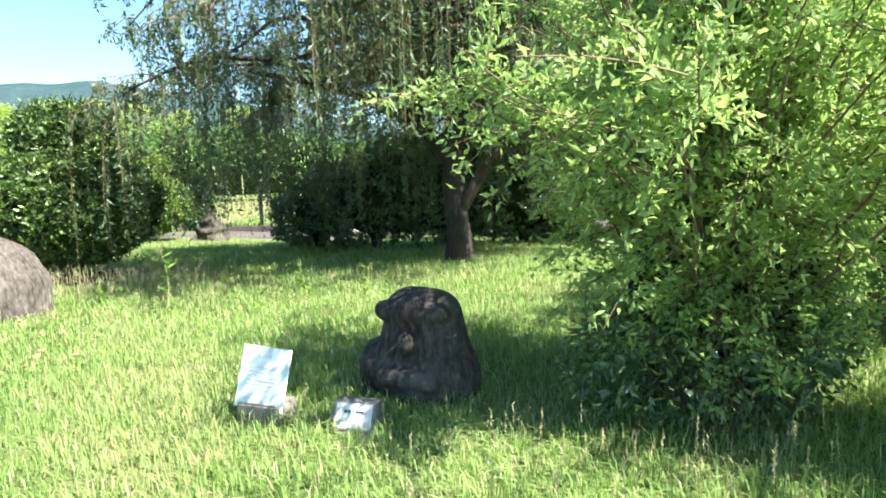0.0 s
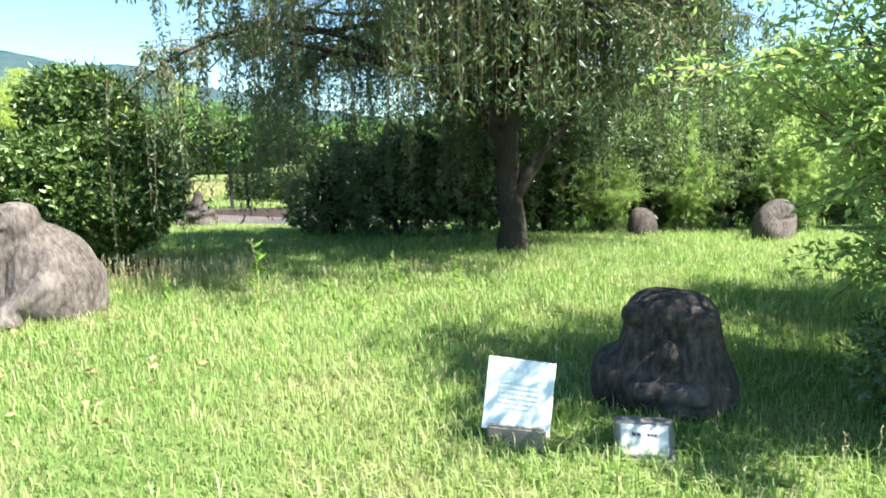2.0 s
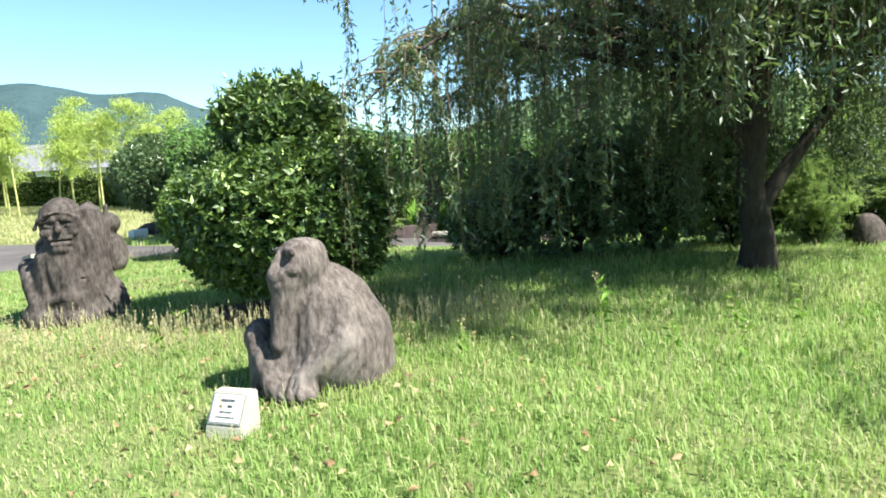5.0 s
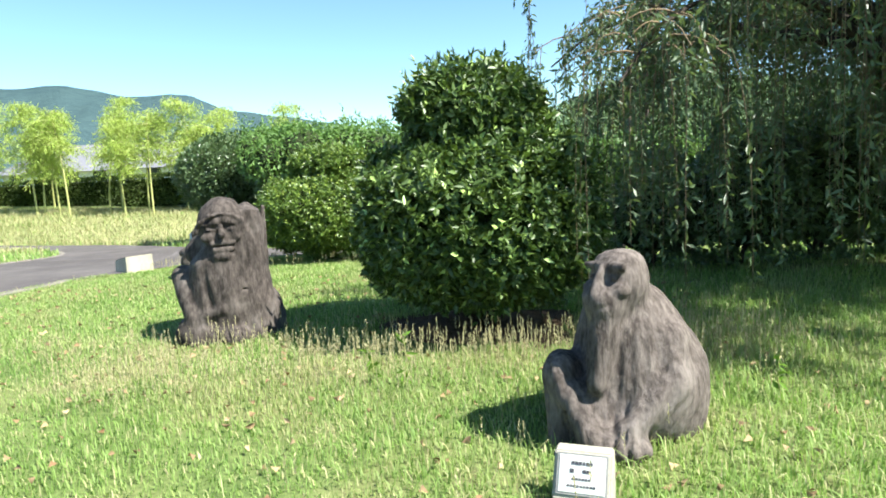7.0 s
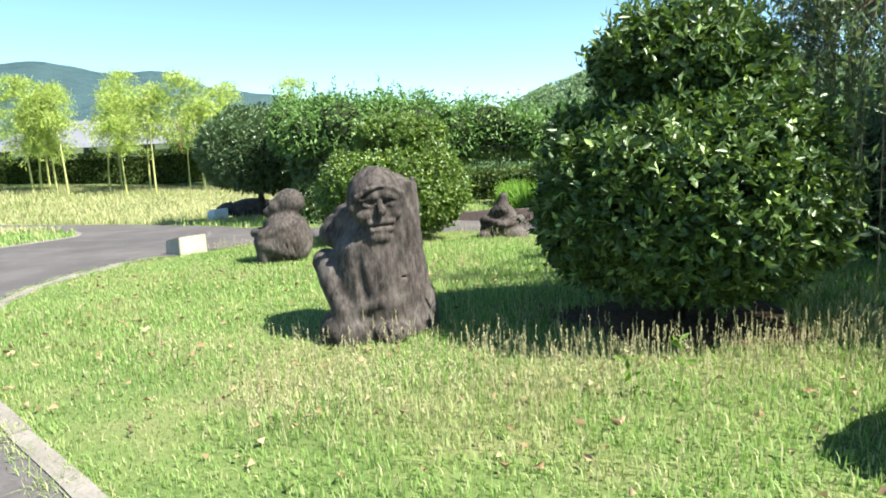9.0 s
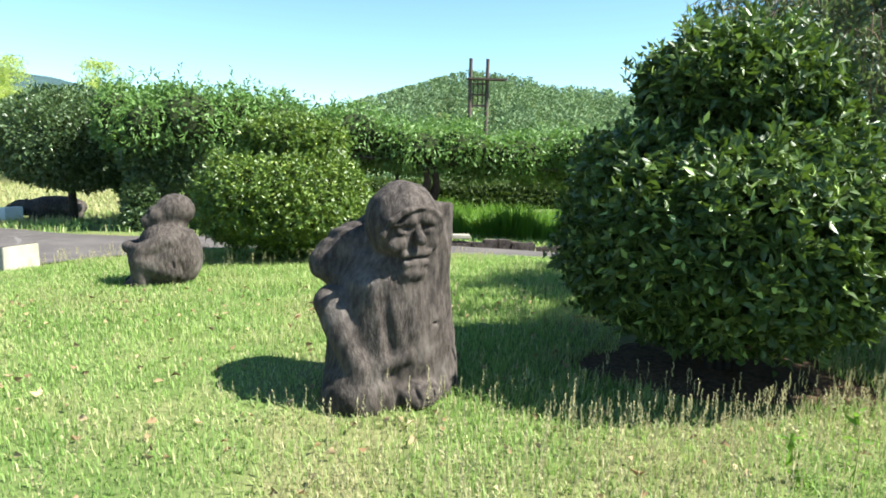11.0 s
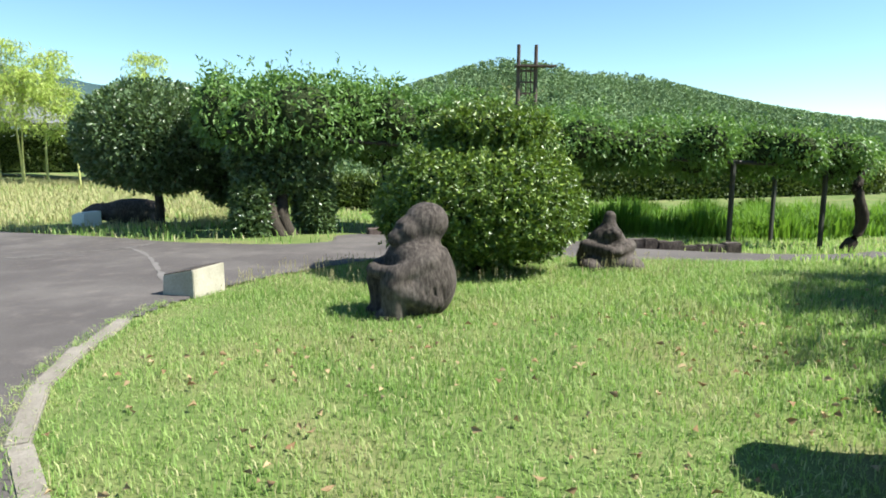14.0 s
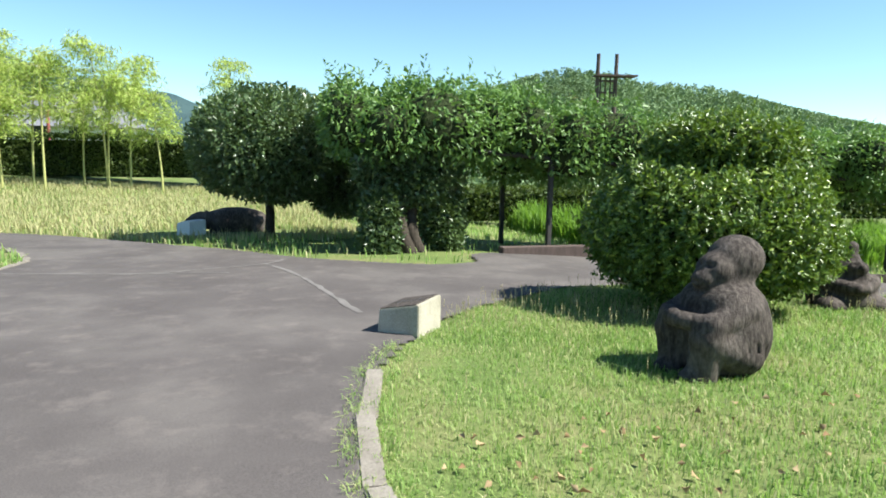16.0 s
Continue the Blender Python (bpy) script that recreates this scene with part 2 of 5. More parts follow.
def part(name, bm, material, parent, label=""):
    me = bpy.data.meshes.new(name)
    bmesh.ops.recalc_face_normals(bm, faces=bm.faces)
    bm.to_mesh(me)
    bm.free()
    me.materials.append(material)
    return under(new(name, me), parent, label)


def thing(name, x, y, z, turn, label, category, group="", kind=""):
    e = new(name)
    e.empty_display_size = 0.2
    e.matrix_basis = pose(x, y, z, 0, 0, turn)
    return tagged(e, label, category, group, kind)


def box(w, d, h, cx=0, cy=0, z0=0, bevel=0.006):
    bm = bmesh.new()
    bmesh.ops.create_cube(bm, size=1, matrix=Matrix.Translation((cx, cy, z0 + h / 2)) @ Matrix.Diagonal((w, d, h, 1)))
    if bevel:
        bmesh.ops.bevel(bm, geom=bm.edges[:], offset=bevel, segments=2, affect="EDGES")
    return bm


def prism(outline, width, bevel=0.008):
    """A side outline of (y, z) pushed to both sides along x."""
    bm = bmesh.new()
    a = [bm.verts.new((-width / 2, y, z)) for y, z in outline]
    b = [bm.verts.new((width / 2, y, z)) for y, z in outline]
    bm.faces.new(a)
    bm.faces.new(b[::-1])
    for i in range(len(a)):
        j = (i + 1) % len(a)
        bm.faces.new((a[i], b[i], b[j], a[j]))
    bmesh.ops.bevel(bm, geom=bm.edges[:], offset=bevel, segments=2, affect="EDGES")
    return bm


def tubes(paths, sides=6):
    """Vertices and faces of tapered tubes; each path is (points, radii)."""
    vs, fs, base = [], [], 0
    ang = np.arange(sides) * 2 * np.pi / sides
    for pts, rad in paths:
        pts = np.asarray(pts, dtype=float)
        n = len(pts)
        t = np.gradient(pts, axis=0)
        t /= np.linalg.norm(t, axis=1, keepdims=True) + 1e-9
        ref = np.where(np.abs(t[:, 2:3]) > 0.9, np.array([[1.0, 0, 0]]), np.array([[0, 0, 1.0]]))
        a = np.cross(t, ref)
        a /= np.linalg.norm(a, axis=1, keepdims=True) + 1e-9
        b = np.cross(t, a)
        r = np.asarray(rad, dtype=float).reshape(n, 1, 1)
        ring = pts[:, None, :] + r * (np.cos(ang)[None, :, None] * a[:, None, :] + np.sin(ang)[None, :, None] * b[:, None, :])
        vs.append(ring.reshape(-1, 3))
        i = np.arange(n - 1)[:, None] * sides + np.arange(sides)[None, :]
        j = np.arange(n - 1)[:, None] * sides + (np.arange(sides)[None, :] + 1) % sides
        fs.append(np.stack([i, j, j + sides, i + sides], -1).reshape(-1, 4) + base)
        base += n * sides
    return np.concatenate(vs), np.concatenate(fs)


def tube_part(name, paths, mat, parent, sides=6, label=""):
    v, f = tubes(paths, sides)
    return under(new(name, smooth_mesh(mesh_np(name, v, f, mat))), parent, label)


def unit(a):
    return a / (np.linalg.norm(a, axis=1, keepdims=True) + 1e-9)


def leaf_mesh(name, p, d, length, width, mat, fold=0.25, plain=False):
    """Folded four-cornered leaves at p that point along d."""
    n = len(p)
    d = unit(d)
    s = unit(np.cross(d, RNG.normal(size=(n, 3))))
    u = np.cross(s, d)
    L = (length * RNG.uniform(0.65, 1.25, n))[:, None]
    W = (width * RNG.uniform(0.7, 1.25, n))[:, None]
    mid = p + d * L * 0.45 + u * W * fold
    if plain:
        v = np.stack([p, mid + s * W / 2, p + d * L, mid - s * W / 2], 1).reshape(-1, 3)
        return mesh_np(name, v, np.arange(n * 4).reshape(-1, 4), mat)
    v = np.stack([p, mid + s * W / 2, p + d * L - u * W * 0.2, mid - s * W / 2, p + d * L * 0.45], 1).reshape(-1, 3)
    i = np.arange(n)[:, None] * 5
    f = np.concatenate([i + np.array([[0, 1, 4]]), i + np.array([[1, 2, 4]]), i + np.array([[2, 3, 4]]), i + np.array([[3, 0, 4]])], 0)
    return mesh_np(name, v, f, mat)


def wave(p, scale, seed, octaves=3):
    """Cheap smooth noise of points, about -1 to 1."""
    r = np.random.default_rng(seed)
    out = np.zeros(len(p))
    for o in range(octaves):
        for _ in range(4):
            k = r.normal(size=3) * scale * 2 ** o
            out += np.sin(p @ k + r.uniform(0, 6.28)) * 0.5 ** o / 3
    return out


def shell(n, blobs, depth=0.25, lump=0.08, power=2.0, seed=1, floor=-9.0):
    """Points in the outer layer of overlapping rounded bodies (centre, radii), with outward directions."""
    blobs = [(np.array(c, float), np.array(r, float)) for c, r in blobs]
    area = np.array([(r[0] * r[1] + r[0] * r[2] + r[1] * r[2]) for _, r in blobs])
    ps, ns = [], []
    for (c, r), k in zip(blobs, (n * 1.5 * area / area.sum()).astype(int)):
        u = unit(RNG.normal(size=(k, 3)))
        q = (np.abs(u) ** power).sum(1, keepdims=True) ** (-1 / power)
        s = 1 - depth * RNG.random((k, 1)) ** 1.6
        p = c + u * q * r * s
        p += u * (lump * wave(p, 2.2, seed))[:, None]
        inside = np.zeros(k, bool)
        for c2, r2 in blobs:
            if c2 is not c:
                inside |= ((np.abs((p - c2) / r2) ** power).sum(1) < (1 - depth) ** 2)
        keep = ~inside & (p[:, 2] > floor)
        ps.append(p[keep])
        ns.append(unit(u / r)[keep])
    return np.concatenate(ps), np.concatenate(ns)


# added dark bodies within the leaves: they block light and stand for shade
def blob_core(name, blobs, shrink, mat, parent, power=2.0, fine=3):
    bm = bmesh.new()
    for c, r in blobs:
        made = bmesh.ops.create_icosphere(bm, subdivisions=fine, radius=1)
        for vert in made["verts"]:
            u = vert.co.copy()
            q = (abs(u.x) ** power + abs(u.y) ** power + abs(u.z) ** power) ** (-1 / power)
            w = 1 + 0.08 * noise.noise(u * 3 + Vector(c))
            vert.co = Vector([c[k] + u[k] * q * r[k] * shrink * w for k in range(3)])
    return part(name, bm, mat, parent)


def surface_net(field, lo, hi, step):
    """The zero surface of a field of points as vertices and quads (naive surface nets)."""
    ax = [np.arange(a, b + step, step) for a, b in zip(lo, hi)]
    X, Y, Z = np.meshgrid(*ax, indexing="ij")
    F = field(X, Y, Z)
    s = F < 0
    cell = np.zeros(tuple(k - 1 for k in F.shape), np.int8)
    acc = np.zeros(cell.shape + (3,))
    cnt = np.zeros(cell.shape)
    sl = lambda o, n: tuple(slice(a, a + b - 1) for a, b in zip(o, n))
    for axis in range(3):
        for a in (0, 1):
            for b in (0, 1):
                o0 = [a, b]
                o0.insert(axis, 0)
                o1 = list(o0)
                o1[axis] = 1
                f0, f1 = F[sl(o0, F.shape)], F[sl(o1, F.shape)]
                cross = (f0 < 0) != (f1 < 0)
                t = np.where(cross, f0 / np.where(cross, f0 - f1, 1), 0)
                pos = np.zeros(cell.shape + (3,))
                for k in range(3):
                    pos[..., k] = o0[k]
                pos[..., axis] = t
                acc += np.where(cross[..., None], pos, 0)
                cnt += cross
    has = cnt > 0
    idx = -np.ones(cell.shape, int)
    idx[has] = np.arange(has.sum())
    where = np.argwhere(has)
    v = (where + acc[has] / cnt[has][:, None]) * step + np.array(lo)
    quads = []
    for axis in range(3):
        e = np.argwhere(np.take(s, range(s.shape[axis] - 1), axis) != np.take(s, range(1, s.shape[axis]), axis))
        b, c = [k for k in range(3) if k != axis]
        ok = (e[:, b] > 0) & (e[:, c] > 0) & (e[:, b] < cell.shape[b]) & (e[:, c] < cell.shape[c])
        e = e[ok]
        q = []
        for db, dc in ((1, 1), (0, 1), (0, 0), (1, 0)):
            k = e.copy()
            k[:, b] -= db
            k[:, c] -= dc
            q.append(idx[k[:, 0], k[:, 1], k[:, 2]])
        q = np.stack(q, 1)
        flip = s[e[:, 0], e[:, 1], e[:, 2]] if axis != 1 else ~s[e[:, 0], e[:, 1], e[:, 2]]
        q[~flip] = q[~flip][:, ::-1]
        quads.append(q)
    return v, np.concatenate(quads)


def ell(X, Y, Z, c, r, lean=0.0, yaw=0.0):
    """Distance-like field of an ellipsoid; lean tips it sideways, yaw turns it."""
    x, y, z = X - c[0], Y - c[1], Z - c[2]
    ca, sa = math.cos(radians(lean)), math.sin(radians(lean))
    x, z = x * ca + z * sa, -x * sa + z * ca
    cb, sb = math.cos(radians(yaw)), math.sin(radians(yaw))
    x, y = x * cb + y * sb, -x * sb + y * cb
    k = np.sqrt((x / r[0]) ** 2 + (y / r[1]) ** 2 + (z / r[2]) ** 2)
    return (k - 1) * min(r)


def rod(X, Y, Z, a, b, ra, rb):
    a, b = np.array(a, float), np.array(b, float)
    d = b - a
    h = np.clip(((X - a[0]) * d[0] + (Y - a[1]) * d[1] + (Z - a[2]) * d[2]) / (d @ d), 0, 1)
    return np.sqrt((X - a[0] - h * d[0]) ** 2 + (Y - a[1] - h * d[1]) ** 2 + (Z - a[2] - h * d[2]) ** 2) - (ra + (rb - ra) * h)


def melt(a, b, k):
    h = np.clip(0.5 + 0.5 * (b - a) / k, 0, 1)
    return b + (a - b) * h - k * h * (1 - h)


def cut(a, b, k):
    return -melt(-a, b, k)


def chisel(X, Y, Z, amount, seed):
    r = np.random.default_rng(seed)
    out = 0
    for o in (5, 9, 17, 30):
        k = r.normal(size=(3, 3)) * o
        out = out + sum(np.sin(X * q[0] + Y * q[1] + Z * q[2] * 0.6 + r.uniform(0, 6)) for q in k) / o * 2
    return out * amount


def statue(name, field, lo, hi, step, mat, place, label, category="statue", size=1.0):
    v, f = surface_net(field, lo, hi, step)
    v = v * size
    ob = new(name, smooth_mesh(mesh_np(name, v, f, mat)))
    ob.matrix_basis = pose(*place)
    return tagged(ob, label, category)


def soft(v):
    return np.log1p(np.exp(np.clip(v, -30, 30)))


def land(x, y):
    """Height of the ground: level lawn, falling away gently beyond it and towards the arbour."""
    x, y = np.asarray(x, float), np.asarray(y, float)
    k = 1 / (1 + np.exp(-np.clip((y - 16.2) / 2.0, -30, 30)))
    west = 0.06 / (1 + np.exp(-np.clip((y - 41) / 2.5, -30, 30)))
    return 0.05 - 0.052 * (soft(y - 14.5) - soft(y - 32)) - 0.08 * k * (soft(x + 8.5) - soft(x - 8)) + west * (soft(-x - 17) - soft(-x - 36))


def on_land(x, y):
    return float(land(x, y))


# ---- setting: ground, road, kerbs ----
KERB = [(9.0, -3.2), (5.0, -0.6), (2.0, 0.75), (-1.0, 1.75), (-3.5, 2.75), (-5.5, 3.9), (-7.2, 5.2), (-8.4, 6.4), (-9.5, 7.65), (-10.42, 8.68), (-11.3, 9.75), (-12.1, 11.1), (-12.57, 12.4), (-12.68, 13.5), (-12.57, 14.4), (-12.3, 15.4), (-11.8, 16.3), (-11.1, 17.3), (-9.95, 18.2), (-8.65, 18.95), (-6.8, 18.9), (-4.6, 18.2), (-3.0, 17.6), (-0.5, 17.6), (3.0, 18.6), (7.0, 20.5)]
FAR = [(-60, 49), (-40, 42.5), (-26, 35), (-20.3, 32.0), (-17.9, 30.3), (-15.1, 27.2), (-13.5, 25.3), (-12.4, 23.7), (-11.1, 22.5), (-10.0, 21.9), (-9.1, 22.3), (-8.5, 23.9), (-6.0, 24.3), (-3.0, 23.9), (-1.6, 21.4), (0.0, 20.4), (3.0, 20.6), (7.0, 22.5)]
ISLAND = [(-17.4, 24.7), (-17.25, 23.4), (-17.6, 21.5), (-18.6, 18.5), (-21, 14), (-26, 9), (-36, 4), (-60, 0), (-60, 44), (-40, 38), (-28, 33.5), (-22.5, 30.6), (-20.0, 28.8), (-18.4, 26.8)]


def spline(pts, n, closed=False):
    """A smooth line through pts, n steps to each."""
    pts = np.array(pts, float)
    k = len(pts)
    out = []
    for i in range(k if closed else k - 1):
        q = [pts[(i + j) % k] if closed else pts[min(max(i + j, 0), k - 1)] for j in (-1, 0, 1, 2)]
        for t in np.arange(n) / n:
            out.append(0.5 * (2 * q[1] + (q[2] - q[0]) * t + (2 * q[0] - 5 * q[1] + 4 * q[2] - q[3]) * t ** 2 + (3 * q[1] - q[0] - 3 * q[2] + q[3]) * t ** 3))
    if not closed:
        out.append(pts[-1])
    return np.array(out)


kerb_line, far_line, isle_line = spline(KERB, 10), spline(FAR, 6), spline(ISLAND, 6, True)


def inside(poly, x, y):
    x, y = np.asarray(x), np.asarray(y)
    res = np.zeros(x.shape, bool)
    x0, y0 = poly[-1]
    for x1, y1 in poly:
        hit = ((y1 > y) != (y0 > y)) & (x < (x0 - x1) * (y - y1) / ((y0 - y1) if y0 != y1 else 1e-9) + x1)
        res ^= hit
        x0, y0 = x1, y1
    return res


road_poly = np.concatenate([kerb_line, far_line[::-1], np.array([(-60, -14.0), (9.0, -14.0)])])


def on_road(x, y):
    return inside(road_poly, x, y) & ~inside(isle_line, x, y)


# ground: one sheet, fine near the walk and coarse towards the horizon
gx = np.unique(np.concatenate([np.arange(-30, 20, 0.5), np.array([-2500, -1200, -600, -300, -150, -100, -70, -50, -40, 30, 40, 60, 90, 150, 300, 600, 1200, 2500.0])]))
gy = np.unique(np.concatenate([np.arange(-10, 40, 0.5), np.array([-2500, -1200, -600, -300, -100, -50, -20, 45, 50, 60, 75, 100, 150, 300, 600, 1200, 2500.0])]))
GX, GY = np.meshgrid(gx, gy, indexing="ij")
GZ = land(GX, GY) + 0.015 * np.sin(GX * 1.7 + GY) * np.sin(GY * 1.3)
gi = np.arange(GX.size).reshape(GX.shape)
gf = np.stack([gi[:-1, :-1], gi[1:, :-1], gi[1:, 1:], gi[:-1, 1:]], -1).reshape(-1, 4)
ground = new("ground", smooth_mesh(mesh_np("ground", np.stack([GX, GY, GZ], -1).reshape(-1, 3), gf, M_SOIL)))
tagged(ground, "green lawn soil under rough mown grass", "ground", kind="structure")

# road: asphalt laid on the ground, cut to the kerb lines
def ngon_sheet(name, outline, hole, lift, mat, cell):
    """Cells over the outline, kept where they lie inside, the rim snapped by fine cells."""
    x0, y0 = outline.min(0)
    x1, y1 = outline.max(0)
    bx, by = np.arange(max(x0, -62), min(x1, 10) + cell, cell), np.arange(max(y0, -14), min(y1, 50) + cell, cell)
    cx, cy = np.meshgrid(bx[:-1] + cell / 2, by[:-1] + cell / 2, indexing="ij")
    keep = inside(outline, cx, cy)
    if hole is not None:
        keep &= ~inside(hole, cx, cy)
    VX, VY = np.meshgrid(bx, by, indexing="ij")
    VZ = land(VX, VY) + lift
    i = np.arange(VX.size).reshape(VX.shape)
    f = np.stack([i[:-1, :-1], i[1:, :-1], i[1:, 1:], i[:-1, 1:]], -1)[keep]
    used, inv = np.unique(f, return_inverse=True)
    v = np.stack([VX, VY, VZ], -1).reshape(-1, 3)[used]
    return new(name, smooth_mesh(mesh_np(name, v, inv.reshape(-1, 4), mat)))


road = ngon_sheet("road", road_poly, isle_line, 0.03, M_ROAD, 0.1)
tagged(road, "worn dark grey asphalt park drive with pale cracks", "road", kind="structure")


def strip(name, line, left, right, lift, mat, parent, label=""):
    """A flat band along a line, from left to right of it, lying just over the ground."""
    line = np.asarray(line, float)
    t = unit(np.gradient(line, axis=0))
    nrm = np.stack([-t[:, 1], t[:, 0]], 1)
    a, b = line + nrm * np.asarray(left).reshape(-1, 1), line + nrm * np.asarray(right).reshape(-1, 1)
    v = np.concatenate([np.c_[a, land(a[:, 0], a[:, 1]) + lift], np.c_[b, land(b[:, 0], b[:, 1]) + lift]])
    n = len(line)
    f = np.stack([np.arange(n - 1), np.arange(n - 1) + n, np.arange(1, n) + n, np.arange(1, n)], 1)
    return under(new(name, mesh_np(name, v, f, mat)), parent, label)


def kerb_run(name, line, spacing, label, wide=0.135, tall=0.045):
    """A row of kerb stones, every one a piece on shared mesh data."""
    run = tagged(new(name), label, "kerb", kind="structure")
    seg = np.r_[0, np.cumsum(np.linalg.norm(np.diff(line, axis=0), axis=1))]
    count = int(seg[-1] / spacing)
    bm = box(spacing - 0.012, wide, 0.2, 0, 0, tall - 0.2, 0.012)
    me = bpy.data.meshes.new("kerb_stone")
    bm.to_mesh(me)
    bm.free()
    me.materials.append(M_KERB)
    for i in range(min(count, 300)):
        s = (i + 0.5) * spacing
        x, y = np.interp(s, seg, line[:, 0]), np.interp(s, seg, line[:, 1])
        x2, y2 = np.interp(s + 0.05, seg, line[:, 0]), np.interp(s + 0.05, seg, line[:, 1])
        st = new("kerb_stone", me)
        st.parent = run
        st.matrix_basis = pose(x, y, on_land(x, y) + RNG.uniform(-0.006, 0.006), 0, 0, math.degrees(math.atan2(y2 - y, x2 - x)) + RNG.uniform(-0.6, 0.6))
    return run


# ---- statues ----
def gorilla(X, Y, Z):
    X, Y = X / 0.8, Y / 1.08
    d = ell(X, Y, Z, (0.06, 0.12, 0.34), (0.43, 0.4, 0.5))
    d = melt(d, ell(X, Y, Z, (0.02, 0.02, 0.66), (0.27, 0.24, 0.26)), 0.12)
    d = melt(d, rod(X, Y, Z, (0.02, -0.02, 0.84), (0.14, 0.1, 0.3), 0.13, 0.42), 0.06)
    d = melt(d, ell(X, Y, Z, (0.32, 0.16, 0.26), (0.27, 0.3, 0.32)), 0.08)
    ct, st = math.cos(radians(20)), math.sin(radians(20))
    H, V = (X - 0.05) * ct - (Y + 0.1) * st, (X - 0.05) * st + (Y + 0.1) * ct - 0.1
    # flat-topped head with a long nose and a wide mouth
    head = cut(ell(H, V, Z, (-0.02, -0.12, 0.93), (0.21, 0.2, 0.21)), 1.1 - Z - 0.12 * V, 0.07)
    d = melt(d, head, 0.05)
    d = melt(d, ell(H, V, Z, (-0.03, -0.27, 0.85), (0.155, 0.14, 0.1)), 0.04)
    d = melt(d, rod(H, V, Z, (-0.17, -0.27, 1.03), (0.13, -0.27, 1.03), 0.03, 0.03), 0.02)
    for s in (-1, 1):
        d = cut(d, ell(H, V, Z, (-0.02 + 0.085 * s, -0.33, 0.975), (0.05, 0.045, 0.028)), 0.012)
        d = melt(d, ell(H, V, Z, (-0.02 + 0.085 * s, -0.285, 0.97), (0.035, 0.025, 0.02)), 0.006)
        d = melt(d, ell(H, V, Z, (-0.02 + 0.13 * s, -0.26, 0.9), (0.06, 0.06, 0.045)), 0.02)
    d = melt(d, rod(H, V, Z, (-0.02, -0.3, 1.03), (-0.03, -0.365, 0.885), 0.025, 0.045), 0.015)
    for a, b in (((-0.16, -0.35, 0.835), (-0.03, -0.42, 0.8)), ((-0.03, -0.42, 0.8), (0.1, -0.35, 0.835))):
        d = cut(d, rod(H, V, Z, a, b, 0.012, 0.012), 0.008)
    d = melt(d, rod(X, Y, Z, (0.36, -0.02, 0.56), (0.4, -0.12, 0.36), 0.12, 0.1), 0.05)
    d = melt(d, rod(X, Y, Z, (0.4, -0.12, 0.36), (0.14, -0.36, 0.14), 0.1, 0.075), 0.04)
    d = melt(d, rod(X, Y, Z, (-0.36, -0.28, 0.4), (-0.1, -0.4, 0.12), 0.095, 0.075), 0.05)
    d = melt(d, rod(X, Y, Z, (-0.2, 0.0, 0.3), (-0.36, -0.26, 0.42), 0.13, 0.1), 0.06)
    d = melt(d, rod(X, Y, Z, (-0.4, -0.26, 0.36), (-0.34, -0.32, -0.05), 0.07, 0.085), 0.04)
    d = melt(d, ell(X, Y, Z, (0.05, -0.36, 0.05), (0.24, 0.12, 0.1)), 0.05)
    d = melt(d, ell(X, Y, Z, (0.4, 0.2, 0.1), (0.17, 0.24, 0.22)), 0.06)
    for k in range(4):
        d = cut(d, rod(X, Y, Z, (0.06 + 0.05 * k, -0.47, 0.02), (0.1 + 0.045 * k, -0.42, 0.18), 0.009, 0.009), 0.012)
    d = melt(d, ell(X, Y, Z, (-0.13, -0.18, 0.16), (0.25, 0.2, 0.24)), 0.06)
    d = melt(d, rod(X, Y, Z, (-0.02, -0.24, 0.78), (-0.06, -0.34, 0.4), 0.12, 0.06), 0.06)
    d = cut(d, rod(X, Y, Z, (-0.25, -0.36, 0.3), (-0.24, -0.42, 0.02), 0.045, 0.05), 0.03)
    for k in range(5):
        d = cut(d, rod(X, Y, Z, (0.3 + 0.07 * k, 0.12 + 0.05 * k, 0.75 - 0.06 * k), (0.4 + 0.05 * k, 0.04 + 0.07 * k, 0.38), 0.014, 0.008), 0.02)
    fur = np.abs(np.sin(np.arctan2(Y, X) * 15 + 2.5 * np.sin(Z * 5 + X * 4) + 0.8 * np.sin(Z * 13))) ** 0.6
    fur = fur * np.clip((0.85 - Z) * 6, 0, 1)
    return np.maximum(d + chisel(X, Y, Z, 0.01, 3) - 0.011 * fur, -0.12 - Z)


